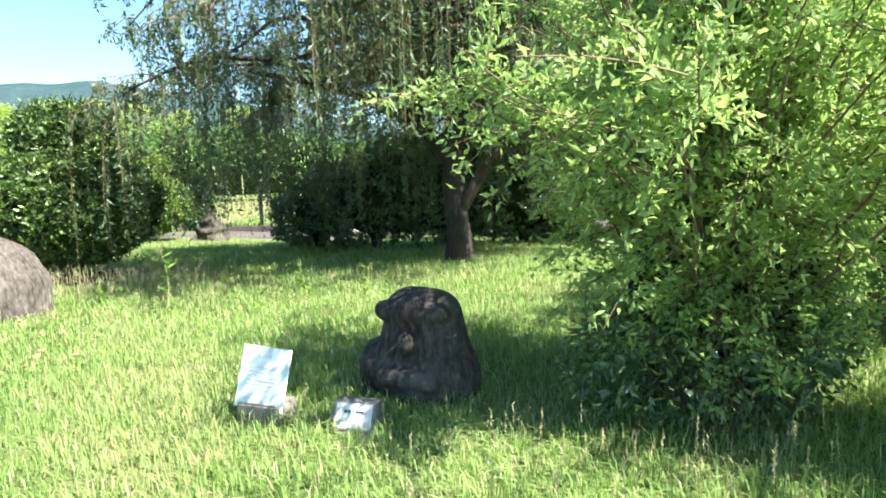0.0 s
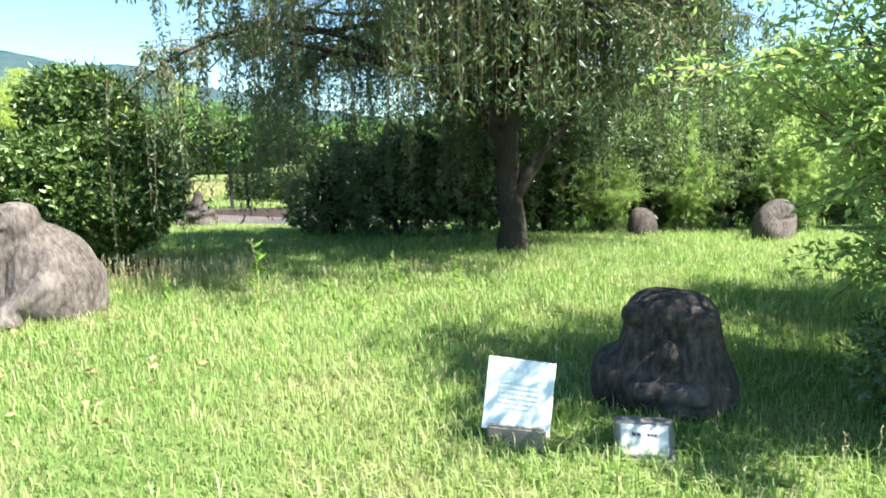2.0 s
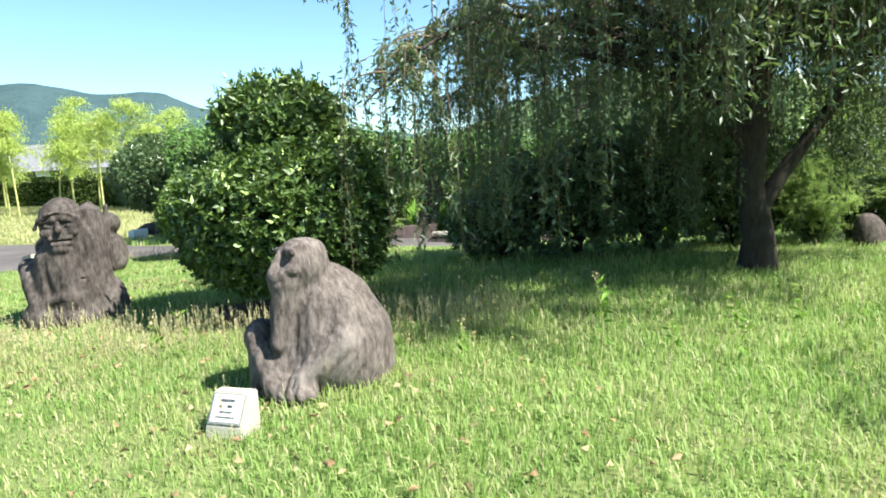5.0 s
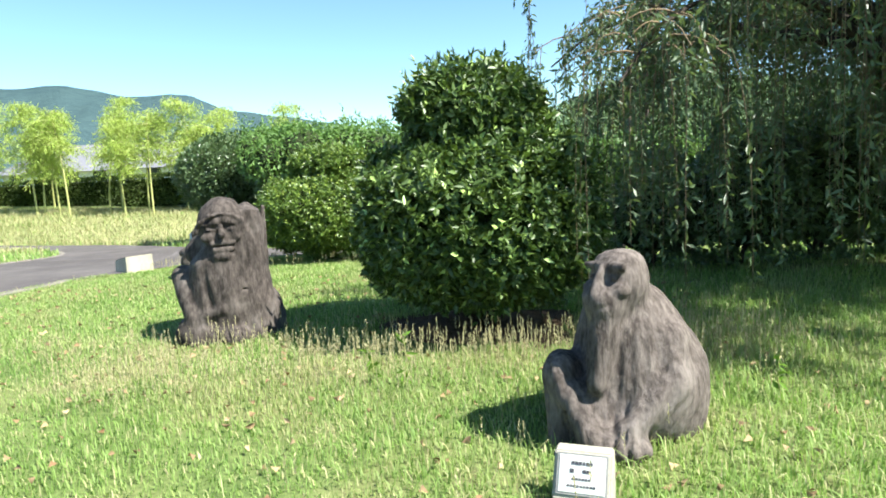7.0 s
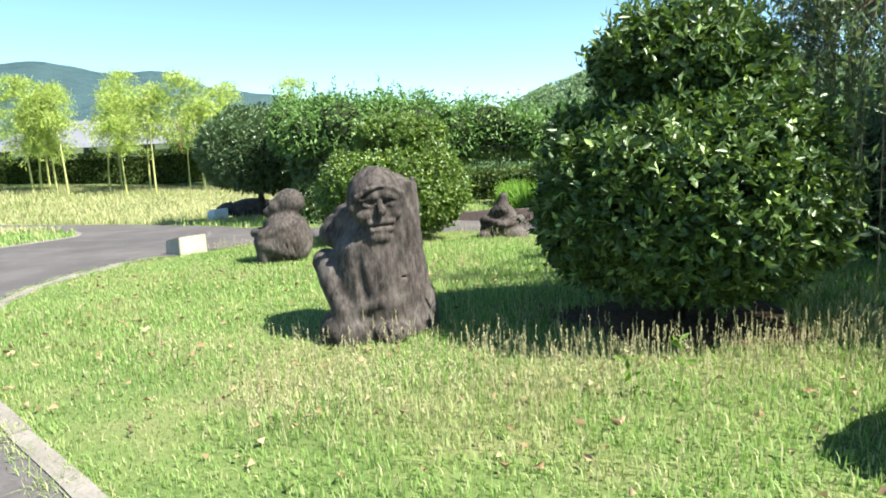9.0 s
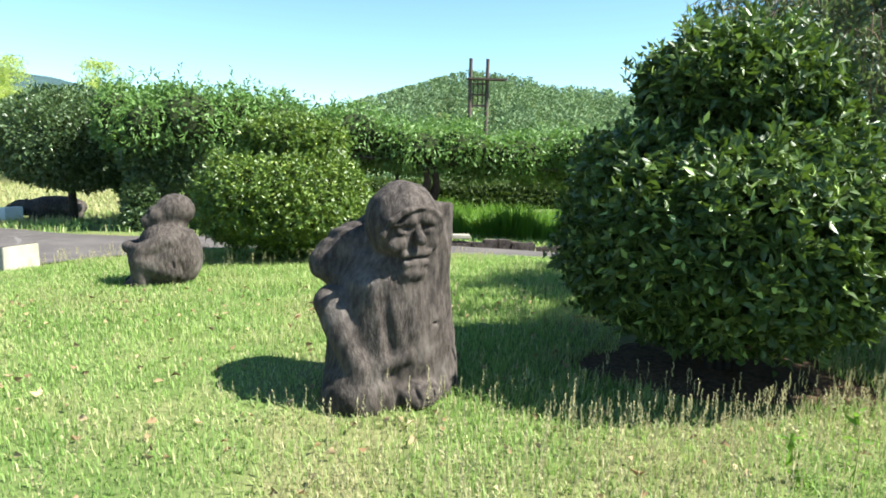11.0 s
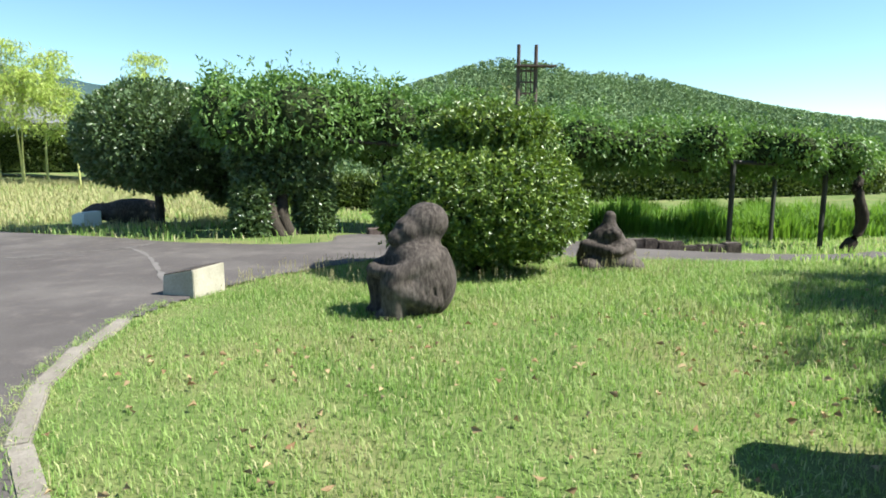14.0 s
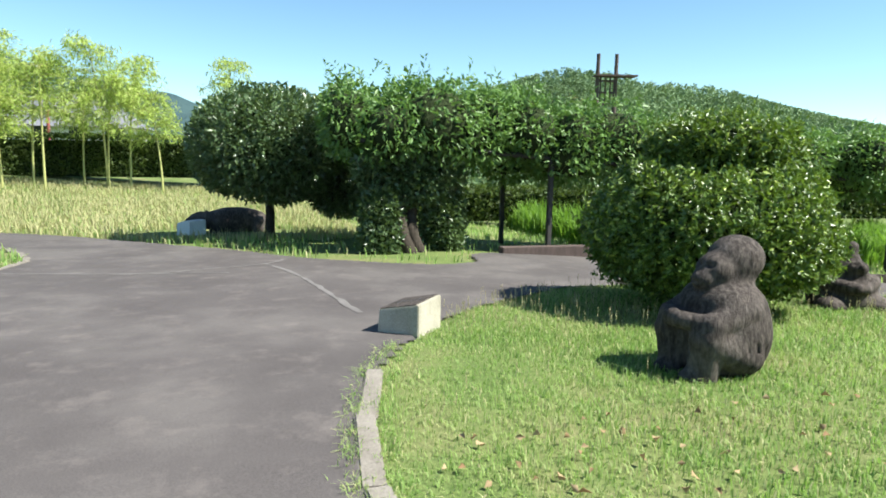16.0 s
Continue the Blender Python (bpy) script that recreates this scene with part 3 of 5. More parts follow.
def bearded(X, Y, Z):
    Y = Y * 1.12
    top = np.clip((Z - 0.8) / 0.4, 0, 1)
    wide = (0.47 - 0.12 * np.clip(Z, 0, 1.2) - 0.13 * top) * (1 - 0.36 * np.clip((Y + 0.1) / 0.55, 0, 1))
    deep = 0.5 - 0.03 * np.clip(Z, 0, 1.2)
    k = ((np.abs(X - 0.02 - 0.15 * top) / wide) ** 3.2 + (np.abs(Y - 0.02) / deep) ** 3.2) ** (1 / 3.2)
    d = np.maximum((k - 1) * wide, Z - 1.3)
    d = melt(d, ell(X, Y, Z, (-0.02, -0.26, 1.17), (0.24, 0.28, 0.26)), 0.03)
    d = melt(d, ell(X, Y, Z, (0.24, -0.06, 1.1), (0.16, 0.26, 0.27), 0, 18), 0.02)
    d = melt(d, rod(X, Y, Z, (0.3, 0.06, 0.7), (0.31, 0.04, 1.2), 0.09, 0.05), 0.02)
    d = melt(d, ell(X, Y, Z, (-0.26, 0.32, 0.86), (0.13, 0.17, 0.13)), 0.09)
    d = melt(d, ell(X, Y, Z, (0.0, 0.24, 0.98), (0.28, 0.3, 0.16)), 0.06)
    d = np.maximum(d, (Z + 0.72 * (Y - 0.02) - 1.4) * 0.78)
    # broad face under a cap edge
    d = cut(d, ell(X, Y, Z, (-0.05, -0.6, 1.08), (0.19, 0.12, 0.17)), 0.015)
    rim = [(-0.05 + 0.23 * math.cos(q), -0.42 - 0.1 * math.sin(q), 1.1 + 0.19 * math.sin(q)) for q in np.linspace(0.1, 3.04, 7)]
    for a, b in zip(rim, rim[1:]):
        d = melt(d, rod(X, Y, Z, a, b, 0.022, 0.022), 0.012)
    for s in (-1, 1):
        d = melt(d, rod(X, Y, Z, (-0.05 + 0.03 * s, -0.505, 1.2), (-0.05 + 0.15 * s, -0.46, 1.185), 0.024, 0.018), 0.01)
        d = cut(d, ell(X, Y, Z, (-0.05 + 0.085 * s, -0.51, 1.155), (0.055, 0.03, 0.016)), 0.006)
        d = melt(d, ell(X, Y, Z, (-0.05 + 0.085 * s, -0.475, 1.135), (0.055, 0.035, 0.022)), 0.006)
        d = melt(d, ell(X, Y, Z, (-0.05 + 0.12 * s, -0.45, 1.06), (0.075, 0.05, 0.055)), 0.012)
    d = melt(d, rod(X, Y, Z, (-0.05, -0.49, 1.18), (-0.05, -0.53, 1.085), 0.024, 0.045), 0.01)
    d = melt(d, rod(X, Y, Z, (-0.15, -0.47, 1.0), (0.05, -0.475, 1.0), 0.03, 0.03), 0.006)
    d = melt(d, rod(X, Y, Z, (-0.12, -0.465, 0.935), (0.03, -0.47, 0.935), 0.033, 0.032), 0.006)
    d = cut(d, rod(X, Y, Z, (-0.15, -0.505, 0.968), (0.05, -0.505, 0.968), 0.01, 0.01), 0.005)
    d = melt(d, ell(X, Y, Z, (-0.05, -0.42, 0.87), (0.11, 0.09, 0.065)), 0.02)
    # beard running down the chest, one arm along the side
    d = melt(d, rod(X, Y, Z, (-0.05, -0.36, 0.82), (0.0, -0.42, 0.3), 0.1, 0.085), 0.05)
    d = melt(d, rod(X, Y, Z, (0.27, -0.2, 0.75), (0.25, -0.38, 0.36), 0.09, 0.07), 0.04)
    # pointed slab standing behind the head
    d = melt(d, rod(X, Y, Z, (0.34, 0.1, 0.6), (0.42, 0.04, 1.3), 0.1, 0.025), 0.012)
    d = melt(d, ell(X, Y, Z, (0.02, -0.36, 0.5), (0.25, 0.12, 0.3)), 0.05)
    d = cut(d, rod(X, Y, Z, (-0.27, -0.42, 0.78), (-0.2, -0.46, 0.2), 0.035, 0.03), 0.04)
    d = melt(d, rod(X, Y, Z, (-0.42, -0.02, 0.66), (-0.36, -0.32, 0.25), 0.12, 0.1), 0.04)
    d = melt(d, rod(X, Y, Z, (-0.36, -0.32, 0.25), (-0.1, -0.46, 0.34), 0.08, 0.05), 0.03)
    d = melt(d, ell(X, Y, Z, (-0.02, -0.48, 0.06), (0.16, 0.12, 0.1)), 0.03)
    d = melt(d, ell(X, Y, Z, (0.36, -0.02, 0.14), (0.19, 0.28, 0.36)), 0.04)
    d = melt(d, ell(X, Y, Z, (-0.32, -0.2, 0.08), (0.24, 0.28, 0.22)), 0.05)
    for k in range(3):
        d = cut(d, rod(X, Y, Z, (-0.08 + 0.06 * k, -0.62, 0.02), (-0.08 + 0.06 * k, -0.52, 0.15), 0.01, 0.01), 0.012)
    d = cut(d, ell(X, Y, Z, (0.12, -0.49, 0.52), (0.026, 0.04, 0.012)), 0.012)
    d = cut(d, rod(X, Y, Z, (0.24, -0.36, 0.02), (0.25, -0.36, 0.55), 0.045, 0.015), 0.03)
    for k in range(6):
        d = cut(d, rod(X, Y, Z, (-0.26, 0.0 + 0.09 * k, 1.33 - 0.07 * k), (0.2, 0.0 + 0.09 * k, 1.39 - 0.07 * k), 0.016, 0.016), 0.02)
    return np.maximum(d + chisel(X, Y, Z, 0.011, 8) + 0.0045 * np.sin(X * 45 + 5 * np.sin(Z * 6 + 2 * X)) * np.sin(Z * 9 + 5 * Y), -0.12 - Z)


def crouched(X, Y, Z):
    d = ell(X, Y, Z, (0, 0.06, 0.32), (0.38, 0.38, 0.42))
    d = melt(d, ell(X, Y, Z, (0, 0.04, 0.56), (0.33, 0.3, 0.21)), 0.08)
    d = melt(d, ell(X, Y, Z, (0.0, 0.13, 0.895), (0.21, 0.235, 0.21)), 0.09)
    d = melt(d, ell(X, Y, Z, (0.0, -0.05, 0.83), (0.16, 0.17, 0.15)), 0.03)
    d = melt(d, ell(X, Y, Z, (0.0, -0.17, 0.76), (0.1, 0.11, 0.09)), 0.03)
    d = cut(d, rod(X, Y, Z, (-0.08, -0.27, 0.745), (0.08, -0.27, 0.745), 0.012, 0.012), 0.01)
    for s in (-1, 1):
        d = cut(d, ell(X, Y, Z, (0.07 * s, -0.2, 0.88), (0.035, 0.04, 0.022)), 0.015)
        d = cut(d, rod(X, Y, Z, (0.235 * s, 0.1, 0.72), (0.21 * s, 0.02, 1.0), 0.014, 0.012), 0.012)
    d = cut(d, rod(X, Y, Z, (-0.3, 0.3, 0.7), (0.3, 0.3, 0.7), 0.035, 0.035), 0.03)
    for s in (-1, 1):
        d = melt(d, ell(X, Y, Z, (0.19 * s, 0.1, 0.93), (0.03, 0.022, 0.1)), 0.012)
        d = melt(d, rod(X, Y, Z, (0.27 * s, 0.04, 0.55), (0.24 * s, -0.28, 0.44), 0.1, 0.085), 0.03)
        d = melt(d, rod(X, Y, Z, (0.24 * s, -0.28, 0.44), (0.04 * s, -0.42, 0.46), 0.08, 0.065), 0.03)
        d = melt(d, rod(X, Y, Z, (0.24 * s, 0.06, 0.18), (0.2 * s, -0.3, 0.33), 0.15, 0.12), 0.04)
        d = melt(d, rod(X, Y, Z, (0.2 * s, -0.3, 0.33), (0.16 * s, -0.28, -0.02), 0.12, 0.11), 0.04)
        d = melt(d, ell(X, Y, Z, (0.15 * s, -0.34, 0.02), (0.1, 0.15, 0.08)), 0.03)
        for k in range(4):
            d = cut(d, rod(X, Y, Z, (0.33 * s, -0.1 + 0.1 * k, 0.08), (0.37 * s, -0.14 + 0.09 * k, 0.3), 0.011, 0.007), 0.02)
    return np.maximum(d + chisel(X, Y, Z, 0.009, 12), -0.12 - Z)


def capped(X, Y, Z):
    d = ell(X, Y, Z, (0, 0.05, 0.18), (0.44, 0.34, 0.34))
    d = melt(d, ell(X, Y, Z, (0, 0, 0.42), (0.27, 0.23, 0.26)), 0.08)
    d = melt(d, rod(X, Y, Z, (0.02, -0.02, 0.5), (0.02, 0.0, 0.72), 0.19, 0.1), 0.05)
    d = melt(d, rod(X, Y, Z, (0.02, 0, 0.7), (0.03, 0, 0.8), 0.095, 0.085), 0.01)
    d = melt(d, ell(X, Y, Z, (0.02, -0.18, 0.56), (0.13, 0.08, 0.09)), 0.02)
    d = melt(d, ell(X, Y, Z, (0.02, -0.24, 0.58), (0.04, 0.05, 0.05)), 0.02)
    for s in (-1, 1):
        d = cut(d, ell(X, Y, Z, (0.02 + 0.07 * s, -0.23, 0.62), (0.035, 0.03, 0.018)), 0.015)
        d = melt(d, rod(X, Y, Z, (0.33 * s, -0.02, 0.36), (0.05 * s, -0.32, 0.32), 0.11, 0.07), 0.03)
        d = melt(d, ell(X, Y, Z, (0.3 * s, -0.2, 0.08), (0.2, 0.18, 0.14)), 0.04)
        for k in range(3):
            d = cut(d, rod(X, Y, Z, (0.16 * s + 0.02, -0.2, 0.5 - 0.05 * k), (0.05 * s + 0.02, -0.28, 0.46 - 0.05 * k), 0.012, 0.01), 0.012)
    d = cut(d, rod(X, Y, Z, (-0.12, -0.36, 0.24), (0.14, -0.36, 0.24), 0.02, 0.02), 0.02)
    return np.maximum(d + chisel(X, Y, Z, 0.006, 21), -0.12 - Z)


def broad_face(X, Y, Z):
    d = ell(X, Y, Z, (0.02, 0.04, 0.12), (0.38, 0.27, 0.3))
    d = melt(d, rod(X, Y, Z, (-0.09, 0.04, 0.2), (-0.07, 0.04, 0.5), 0.22, 0.18), 0.05)
    d = melt(d, rod(X, Y, Z, (0.12, 0.04, 0.2), (0.09, 0.04, 0.48), 0.22, 0.19), 0.05)
    d = melt(d, ell(X, Y, Z, (0.01, 0.02, 0.56), (0.23, 0.2, 0.13)), 0.04)
    d = melt(d, rod(X, Y, Z, (-0.19, -0.1, 0.56), (0.21, -0.1, 0.55), 0.06, 0.06), 0.02)
    d = cut(d, rod(X, Y, Z, (-0.13, -0.23, 0.25), (0.17, -0.23, 0.25), 0.045, 0.045), 0.02)
    d = melt(d, rod(X, Y, Z, (-0.13, -0.2, 0.16), (0.18, -0.2, 0.16), 0.07, 0.07), 0.03)
    for s in (-1, 1):
        d = cut(d, ell(X, Y, Z, (0.01 + 0.1 * s, -0.2, 0.46), (0.065, 0.05, 0.035)), 0.015)
    d = melt(d, ell(X, Y, Z, (0.01, -0.2, 0.38), (0.06, 0.06, 0.08)), 0.02)
    d = melt(d, ell(X, Y, Z, (-0.29, 0.0, 0.15), (0.14, 0.17, 0.2)), 0.03)
    return np.maximum(d + chisel(X, Y, Z, 0.009, 31), -0.12 - Z)


def lying(X, Y, Z):
    d = ell(X, Y, Z, (0.1, 0, 0.36), (0.95, 0.42, 0.4))
    d = melt(d, ell(X, Y, Z, (-0.85, -0.05, 0.38), (0.36, 0.28, 0.26)), 0.12)
    d = melt(d, ell(X, Y, Z, (-1.12, -0.08, 0.3), (0.22, 0.24, 0.2)), 0.08)
    for sx in (-0.5, 0.75):
        for sy in (-0.25, 0.25):
            d = melt(d, rod(X, Y, Z, (sx, sy, 0.3), (sx, sy, -0.1), 0.17, 0.16), 0.08)
    for s in (-1, 1):
        d = melt(d, ell(X, Y, Z, (-0.72, 0.17 * s, 0.63), (0.05, 0.05, 0.06)), 0.03)
    return np.maximum(d + chisel(X, Y, Z, 0.009, 41), -0.12 - Z)


def upright_stone(X, Y, Z):
    d = ell(X, Y, Z, (0, 0, 0.25), (0.5, 0.3, 0.5), 8)
    d = melt(d, ell(X, Y, Z, (0.12, 0, 0.5), (0.3, 0.24, 0.3)), 0.08)
    d = melt(d, ell(X, Y, Z, (-0.25, -0.1, 0.2), (0.25, 0.25, 0.26)), 0.06)
    d = cut(d, rod(X, Y, Z, (-0.2, -0.3, 0.42), (0.35, -0.26, 0.45), 0.04, 0.04), 0.04)
    return np.maximum(d + chisel(X, Y, Z, 0.01, 51), -0.12 - Z)


statue("ape_statue", gorilla, (-0.6, -0.6, -0.14), (0.72, 0.64, 1.2), 0.0135, M_STONE_L, (-4.97, 7.14, 0.05, 0, 0, -29), "weathered grey stone statue of a seated ape on the lawn", size=1.0)
statue("bearded_statue", bearded, (-0.62, -0.68, -0.14), (0.62, 0.68, 1.54), 0.0135, M_STONE, (-8.12, 10.3, 0.05, 0, 0, 20), "tall brown-grey stone statue of a bearded beast standing in grass")
statue("crouching_statue", crouched, (-0.5, -0.68, -0.14), (0.5, 0.52, 1.22), 0.016, M_STONE, (-9.66, 14.78, 0.0, 0, 0, -84), "dark stone statue of a crouching monkey with a round head")
statue("capped_statue", capped, (-0.6, -0.5, -0.14), (0.6, 0.5, 0.95), 0.018, M_STONE, (-5.92, 17.0, on_land(-5.92, 17.0), 0, 0, -14), "small stone statue of a folded-arm imp in a tall cap")
statue("broad_faced_statue", broad_face, (-0.56, -0.42, -0.14), (0.56, 0.44, 0.84), 0.016, M_STONE, (-0.17, 4.15, 0.05, 0, 0, -28), "dark stone statue with a broad carved face in shade")
statue("lying_beast_statue", lying, (-1.45, -0.56, -0.14), (1.15, 0.56, 0.85), 0.035, M_STONE, (-13.75, 31.3, on_land(-13.75, 31.3), 0, 0, 6), "dark stone statue of a heavy beast lying by the drive")
statue("far_standing_stone", upright_stone, (-0.7, -0.5, -0.14), (0.7, 0.5, 0.95), 0.03, M_STONE_L, (4.6, 10.6, on_land(4.6, 10.6), 0, 0, 10), "reddish grey carved stone standing behind the willow", size=0.8)
statue("far_dark_stone", upright_stone, (-0.7, -0.5, -0.14), (0.7, 0.5, 0.95), 0.03, M_STONE, (2.9, 11.8, on_land(2.9, 11.8), 0, 0, 200), "dark carved stone in the shade of the willow", size=0.62)

# ---- signs ----
M_FRAME = surface("grey_frame", [(0.3, (0.16, 0.16, 0.16)), (0.7, (0.24, 0.24, 0.23))], [(0.3, (0.14, 0.14, 0.14)), (0.7, (0.27, 0.27, 0.26))], 5, 40, 0.7)


def bars(parent, rows, tilt, mat, y0, z0, up, thick=0.003):
    """Lines of lettering too small to read: a row of short bars for each line; up is the face's upward direction."""
    for x, h, w, tall in rows:
        bm = bmesh.new()
        bmesh.ops.create_cube(bm, size=1, matrix=Matrix.Translation((x, y0 + up[0] * h, z0 + up[1] * h)) @ Matrix.Rotation(tilt, 4, "X") @ Matrix.Diagonal((w, tall, thick, 1)))
        part("lettering", bm, mat, parent)


def text_line(seed, width, chars, h, tall):
    r = random.Random(seed)
    out, x = [], -width / 2
    step = width / chars
    for _ in range(chars):
        out.append((x + step / 2, h, step * r.uniform(0.55, 0.85), tall * r.uniform(0.8, 1.1)))
        x += step
    return out


def wedge_sign(name, x, y, turn, w, d, hb, hf, body, face, label, lines, ink, border=True, flat=0.45):
    """A block with a sloping face (front -y): body, face plate, lettering."""
    s = thing(name, x, y, on_land(x, y), turn, label, "sign")
    part("block", prism([(-d / 2 - 0.03, -0.05), (-d / 2, hf), (d / 2 - d * flat, hb), (d / 2, hb), (d / 2, -0.05)], w, 0.008), body, s)
    p0, p1 = Vector((-d / 2, hf)), Vector((d / 2 - d * flat, hb))
    up = (p1 - p0)
    length = up.length
    up.normalize()
    nrm = Vector((-up.y, up.x))
    tilt = math.atan2(up.y, up.x)
    mid = (p0 + p1) / 2 + nrm * 0.004
    bm = bmesh.new()
    bmesh.ops.create_cube(bm, size=1, matrix=Matrix.Translation((0, mid.x, mid.y)) @ Matrix.Rotation(tilt, 4, "X") @ Matrix.Diagonal((w * (0.8 if border else 0.96), length * (0.82 if border else 0.96), 0.012, 1)))
    bmesh.ops.bevel(bm, geom=bm.edges[:], offset=0.003, segments=1, affect="EDGES")
    part("face_plate", bm, face, s)
    if border:
        rim = bmesh.new()
        bmesh.ops.create_cube(rim, size=1, matrix=Matrix.Translation((0, mid.x, mid.y)) @ Matrix.Rotation(tilt, 4, "X") @ Matrix.Diagonal((w * 0.87, length * 0.9, 0.006, 1)))
        part("plate_frame", rim, M_FRAME, s, "dark grey frame")
    q = mid + nrm * 0.0075
    rows = [(a, b * length, c * 1.0, e) for a, b, c, e in lines]
    bars(s, rows, tilt, ink, q.x, q.y, (up.x, up.y))
    return s


def lines_small(seed, w):
    return text_line(seed, w * 0.34, 6, 0.24, 0.014) + [(-w * 0.15, 0.07, 0.018, 0.018), (w * 0.04, 0.07, 0.016, 0.014), (w * 0.1, 0.07, 0.016, 0.014)] + text_line(seed + 1, w * 0.3, 6, -0.1, 0.009) + text_line(seed + 2, w * 0.45, 9, -0.25, 0.009)


# tilted white panel on a concrete block
plate = thing("panel_sign", -1.1, 3.87, on_land(-1.1, 3.87), -23, "tilted white metal panel on a low concrete block", "sign")
part("block", box(0.3, 0.2, 0.16, 0.0, 0.0, -0.06, 0.01), M_KERB, plate)
PT = math.atan2(0.33, 0.11)
pm = Matrix.Translation((0.0, -0.02, 0.24)) @ Matrix.Rotation(PT, 4, "X") @ Matrix.Rotation(radians(-3), 4, "Z")
bm = bmesh.new()
bmesh.ops.create_cube(bm, size=1, matrix=pm @ Matrix.Diagonal((0.35, 0.37, 0.012, 1)))
bmesh.ops.bevel(bm, geom=bm.edges[:], offset=0.003, segments=1, affect="EDGES")
part("panel", bm, M_PLATE, plate, "pale blue-white metal panel")
for k, (yy, ww, n) in enumerate([(0.13, 0.1, 4), (0.06, 0.2, 9), (0.035, 0.22, 10), (0.01, 0.22, 9), (-0.015, 0.21, 10), (-0.04, 0.22, 9), (-0.065, 0.14, 6)]):
    for x, _, w, tall in text_line(90 + k, ww, n, 0, 0.011 if k else 0.02):
        bm = bmesh.new()
        bmesh.ops.create_cube(bm, size=1, matrix=pm @ Matrix.Translation((x, yy, 0.0075)) @ Matrix.Diagonal((w, tall, 0.003, 1)))
        part("lettering", bm, M_FAINT, plate)

wedge_sign("name_stone", -0.53, 3.63, -18, 0.28, 0.16, 0.15, 0.0, M_KERB, M_WHITE, "small stone name plate half hidden in grass", [(-0.05, 0.14, 0.018, 0.016), (-0.028, 0.14, 0.014, 0.014), (0.02, 0.14, 0.012, 0.013), (0.036, 0.14, 0.012, 0.012), (0.052, 0.14, 0.012, 0.013)], M_INK)
wedge_sign("name_stone", -5.42, 6.3, -24, 0.27, 0.19, 0.25, 0.07, M_CONC, M_WHITE, "small pale concrete name stone in front of the ape", lines_small(5, 0.3), M_INK)
wedge_sign("name_stone", -11.74, 16.7, 231, 0.55, 0.42, 0.34, 0.26, M_CONC, M_STONE, "pale concrete name stone at the edge of the drive", lines_small(9, 0.36), M_INK, False, 0.06)
wedge_sign("name_stone", -14.85, 30.6, 228, 0.6, 0.5, 0.42, 0.33, M_WALL, M_STONE, "white name stone in front of the lying beast", lines_small(13, 0.4), M_INK)

# ---- trees and bushes ----
def topiary(name, x, y, blobs, count, leaf, mat, label, power=2.3, trunk=True, lump=0.07, shrink=0.8, clear=0.12):
    z = on_land(x, y)
    t = thing(name, x, y, z, 0, label, "bush")
    if trunk:
        paths = []
        for k in range(6):
            a = k * 1.05
            r0 = np.array([0.05 * math.cos(a), 0.05 * math.sin(a), -0.05])
            tip = np.array([blobs[0][1][0] * 0.6 * math.cos(a), blobs[0][1][1] * 0.6 * math.sin(a), blobs[0][0][2]])
            paths.append(([r0, r0 * 2 + np.array([0, 0, 0.35]), tip], [0.045, 0.035, 0.015]))
        for q in paths:
            tube_part("stem", [q], M_BARK, t)
    blob_core("shade_core", blobs, shrink, M_CORE, t, power)
    p, n = shell(count // 8, blobs, 0.24, lump, power, len(name), clear)
    p += n * (RNG.random((len(p), 1)) ** 3 * 0.09)
    # every shoot ends in a whorl of leaves that spread round it
    axis = unit(n * 0.8 + RNG.normal(size=p.shape) * 0.3 + np.array([0, 0, 0.5]))
    a = unit(np.cross(axis, RNG.normal(size=p.shape)))
    b = np.cross(axis, a)
    wp, wd = [], []
    for k in range(8):
        turn = 6.283 * k / 8 + RNG.uniform(-0.3, 0.3, (len(p), 1))
        wp.append(p - axis * 0.012 * k)
        wd.append(a * np.cos(turn) + b * np.sin(turn) + axis * (0.75 - 0.13 * k) + RNG.normal(size=p.shape) * 0.12)
    under(new("crown", leaf_mesh("crown", np.concatenate(wp), np.concatenate(wd), leaf, leaf * 0.46, mat)), t)
    # young shoots standing out of the clipped outline
    k = max(60, count // 90)
    i = RNG.choice(len(p), k)
    sp = np.repeat(p[i] + n[i] * 0.03, 7, 0) + np.tile(np.arange(7) * 0.02, k)[:, None] * np.repeat(unit(n[i] + np.array([0, 0, 0.8])), 7, 0)
    tagged(under(new("new_growth", leaf_mesh("new_growth", sp, RNG.normal(size=sp.shape) * 0.6 + np.array([0, 0, 0.7]), leaf, leaf * 0.36, mat)), t), kind="stuff")
    return t


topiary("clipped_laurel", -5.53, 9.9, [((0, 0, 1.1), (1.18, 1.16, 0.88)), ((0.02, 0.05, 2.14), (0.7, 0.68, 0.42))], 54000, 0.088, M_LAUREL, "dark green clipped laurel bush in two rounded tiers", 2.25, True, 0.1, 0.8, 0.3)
litter = mesh_np("leaf_litter", [(math.cos(a) * q - 5.53, math.sin(a) * q + 9.9, on_land(-5.53, 9.9) + 0.03 - 0.03 * q) for q in (0.0, 0.5, 1.0, 1.25) for a in np.arange(32) * np.pi / 16], [(k * 32 + j, k * 32 + (j + 1) % 32, k * 32 + 32 + (j + 1) % 32, k * 32 + 32 + j) for k in range(3) for j in range(32)], M_LITTER)
tagged(new("leaf_litter", litter), "bare brown soil with leaf litter under the laurel", "soil", kind="structure")
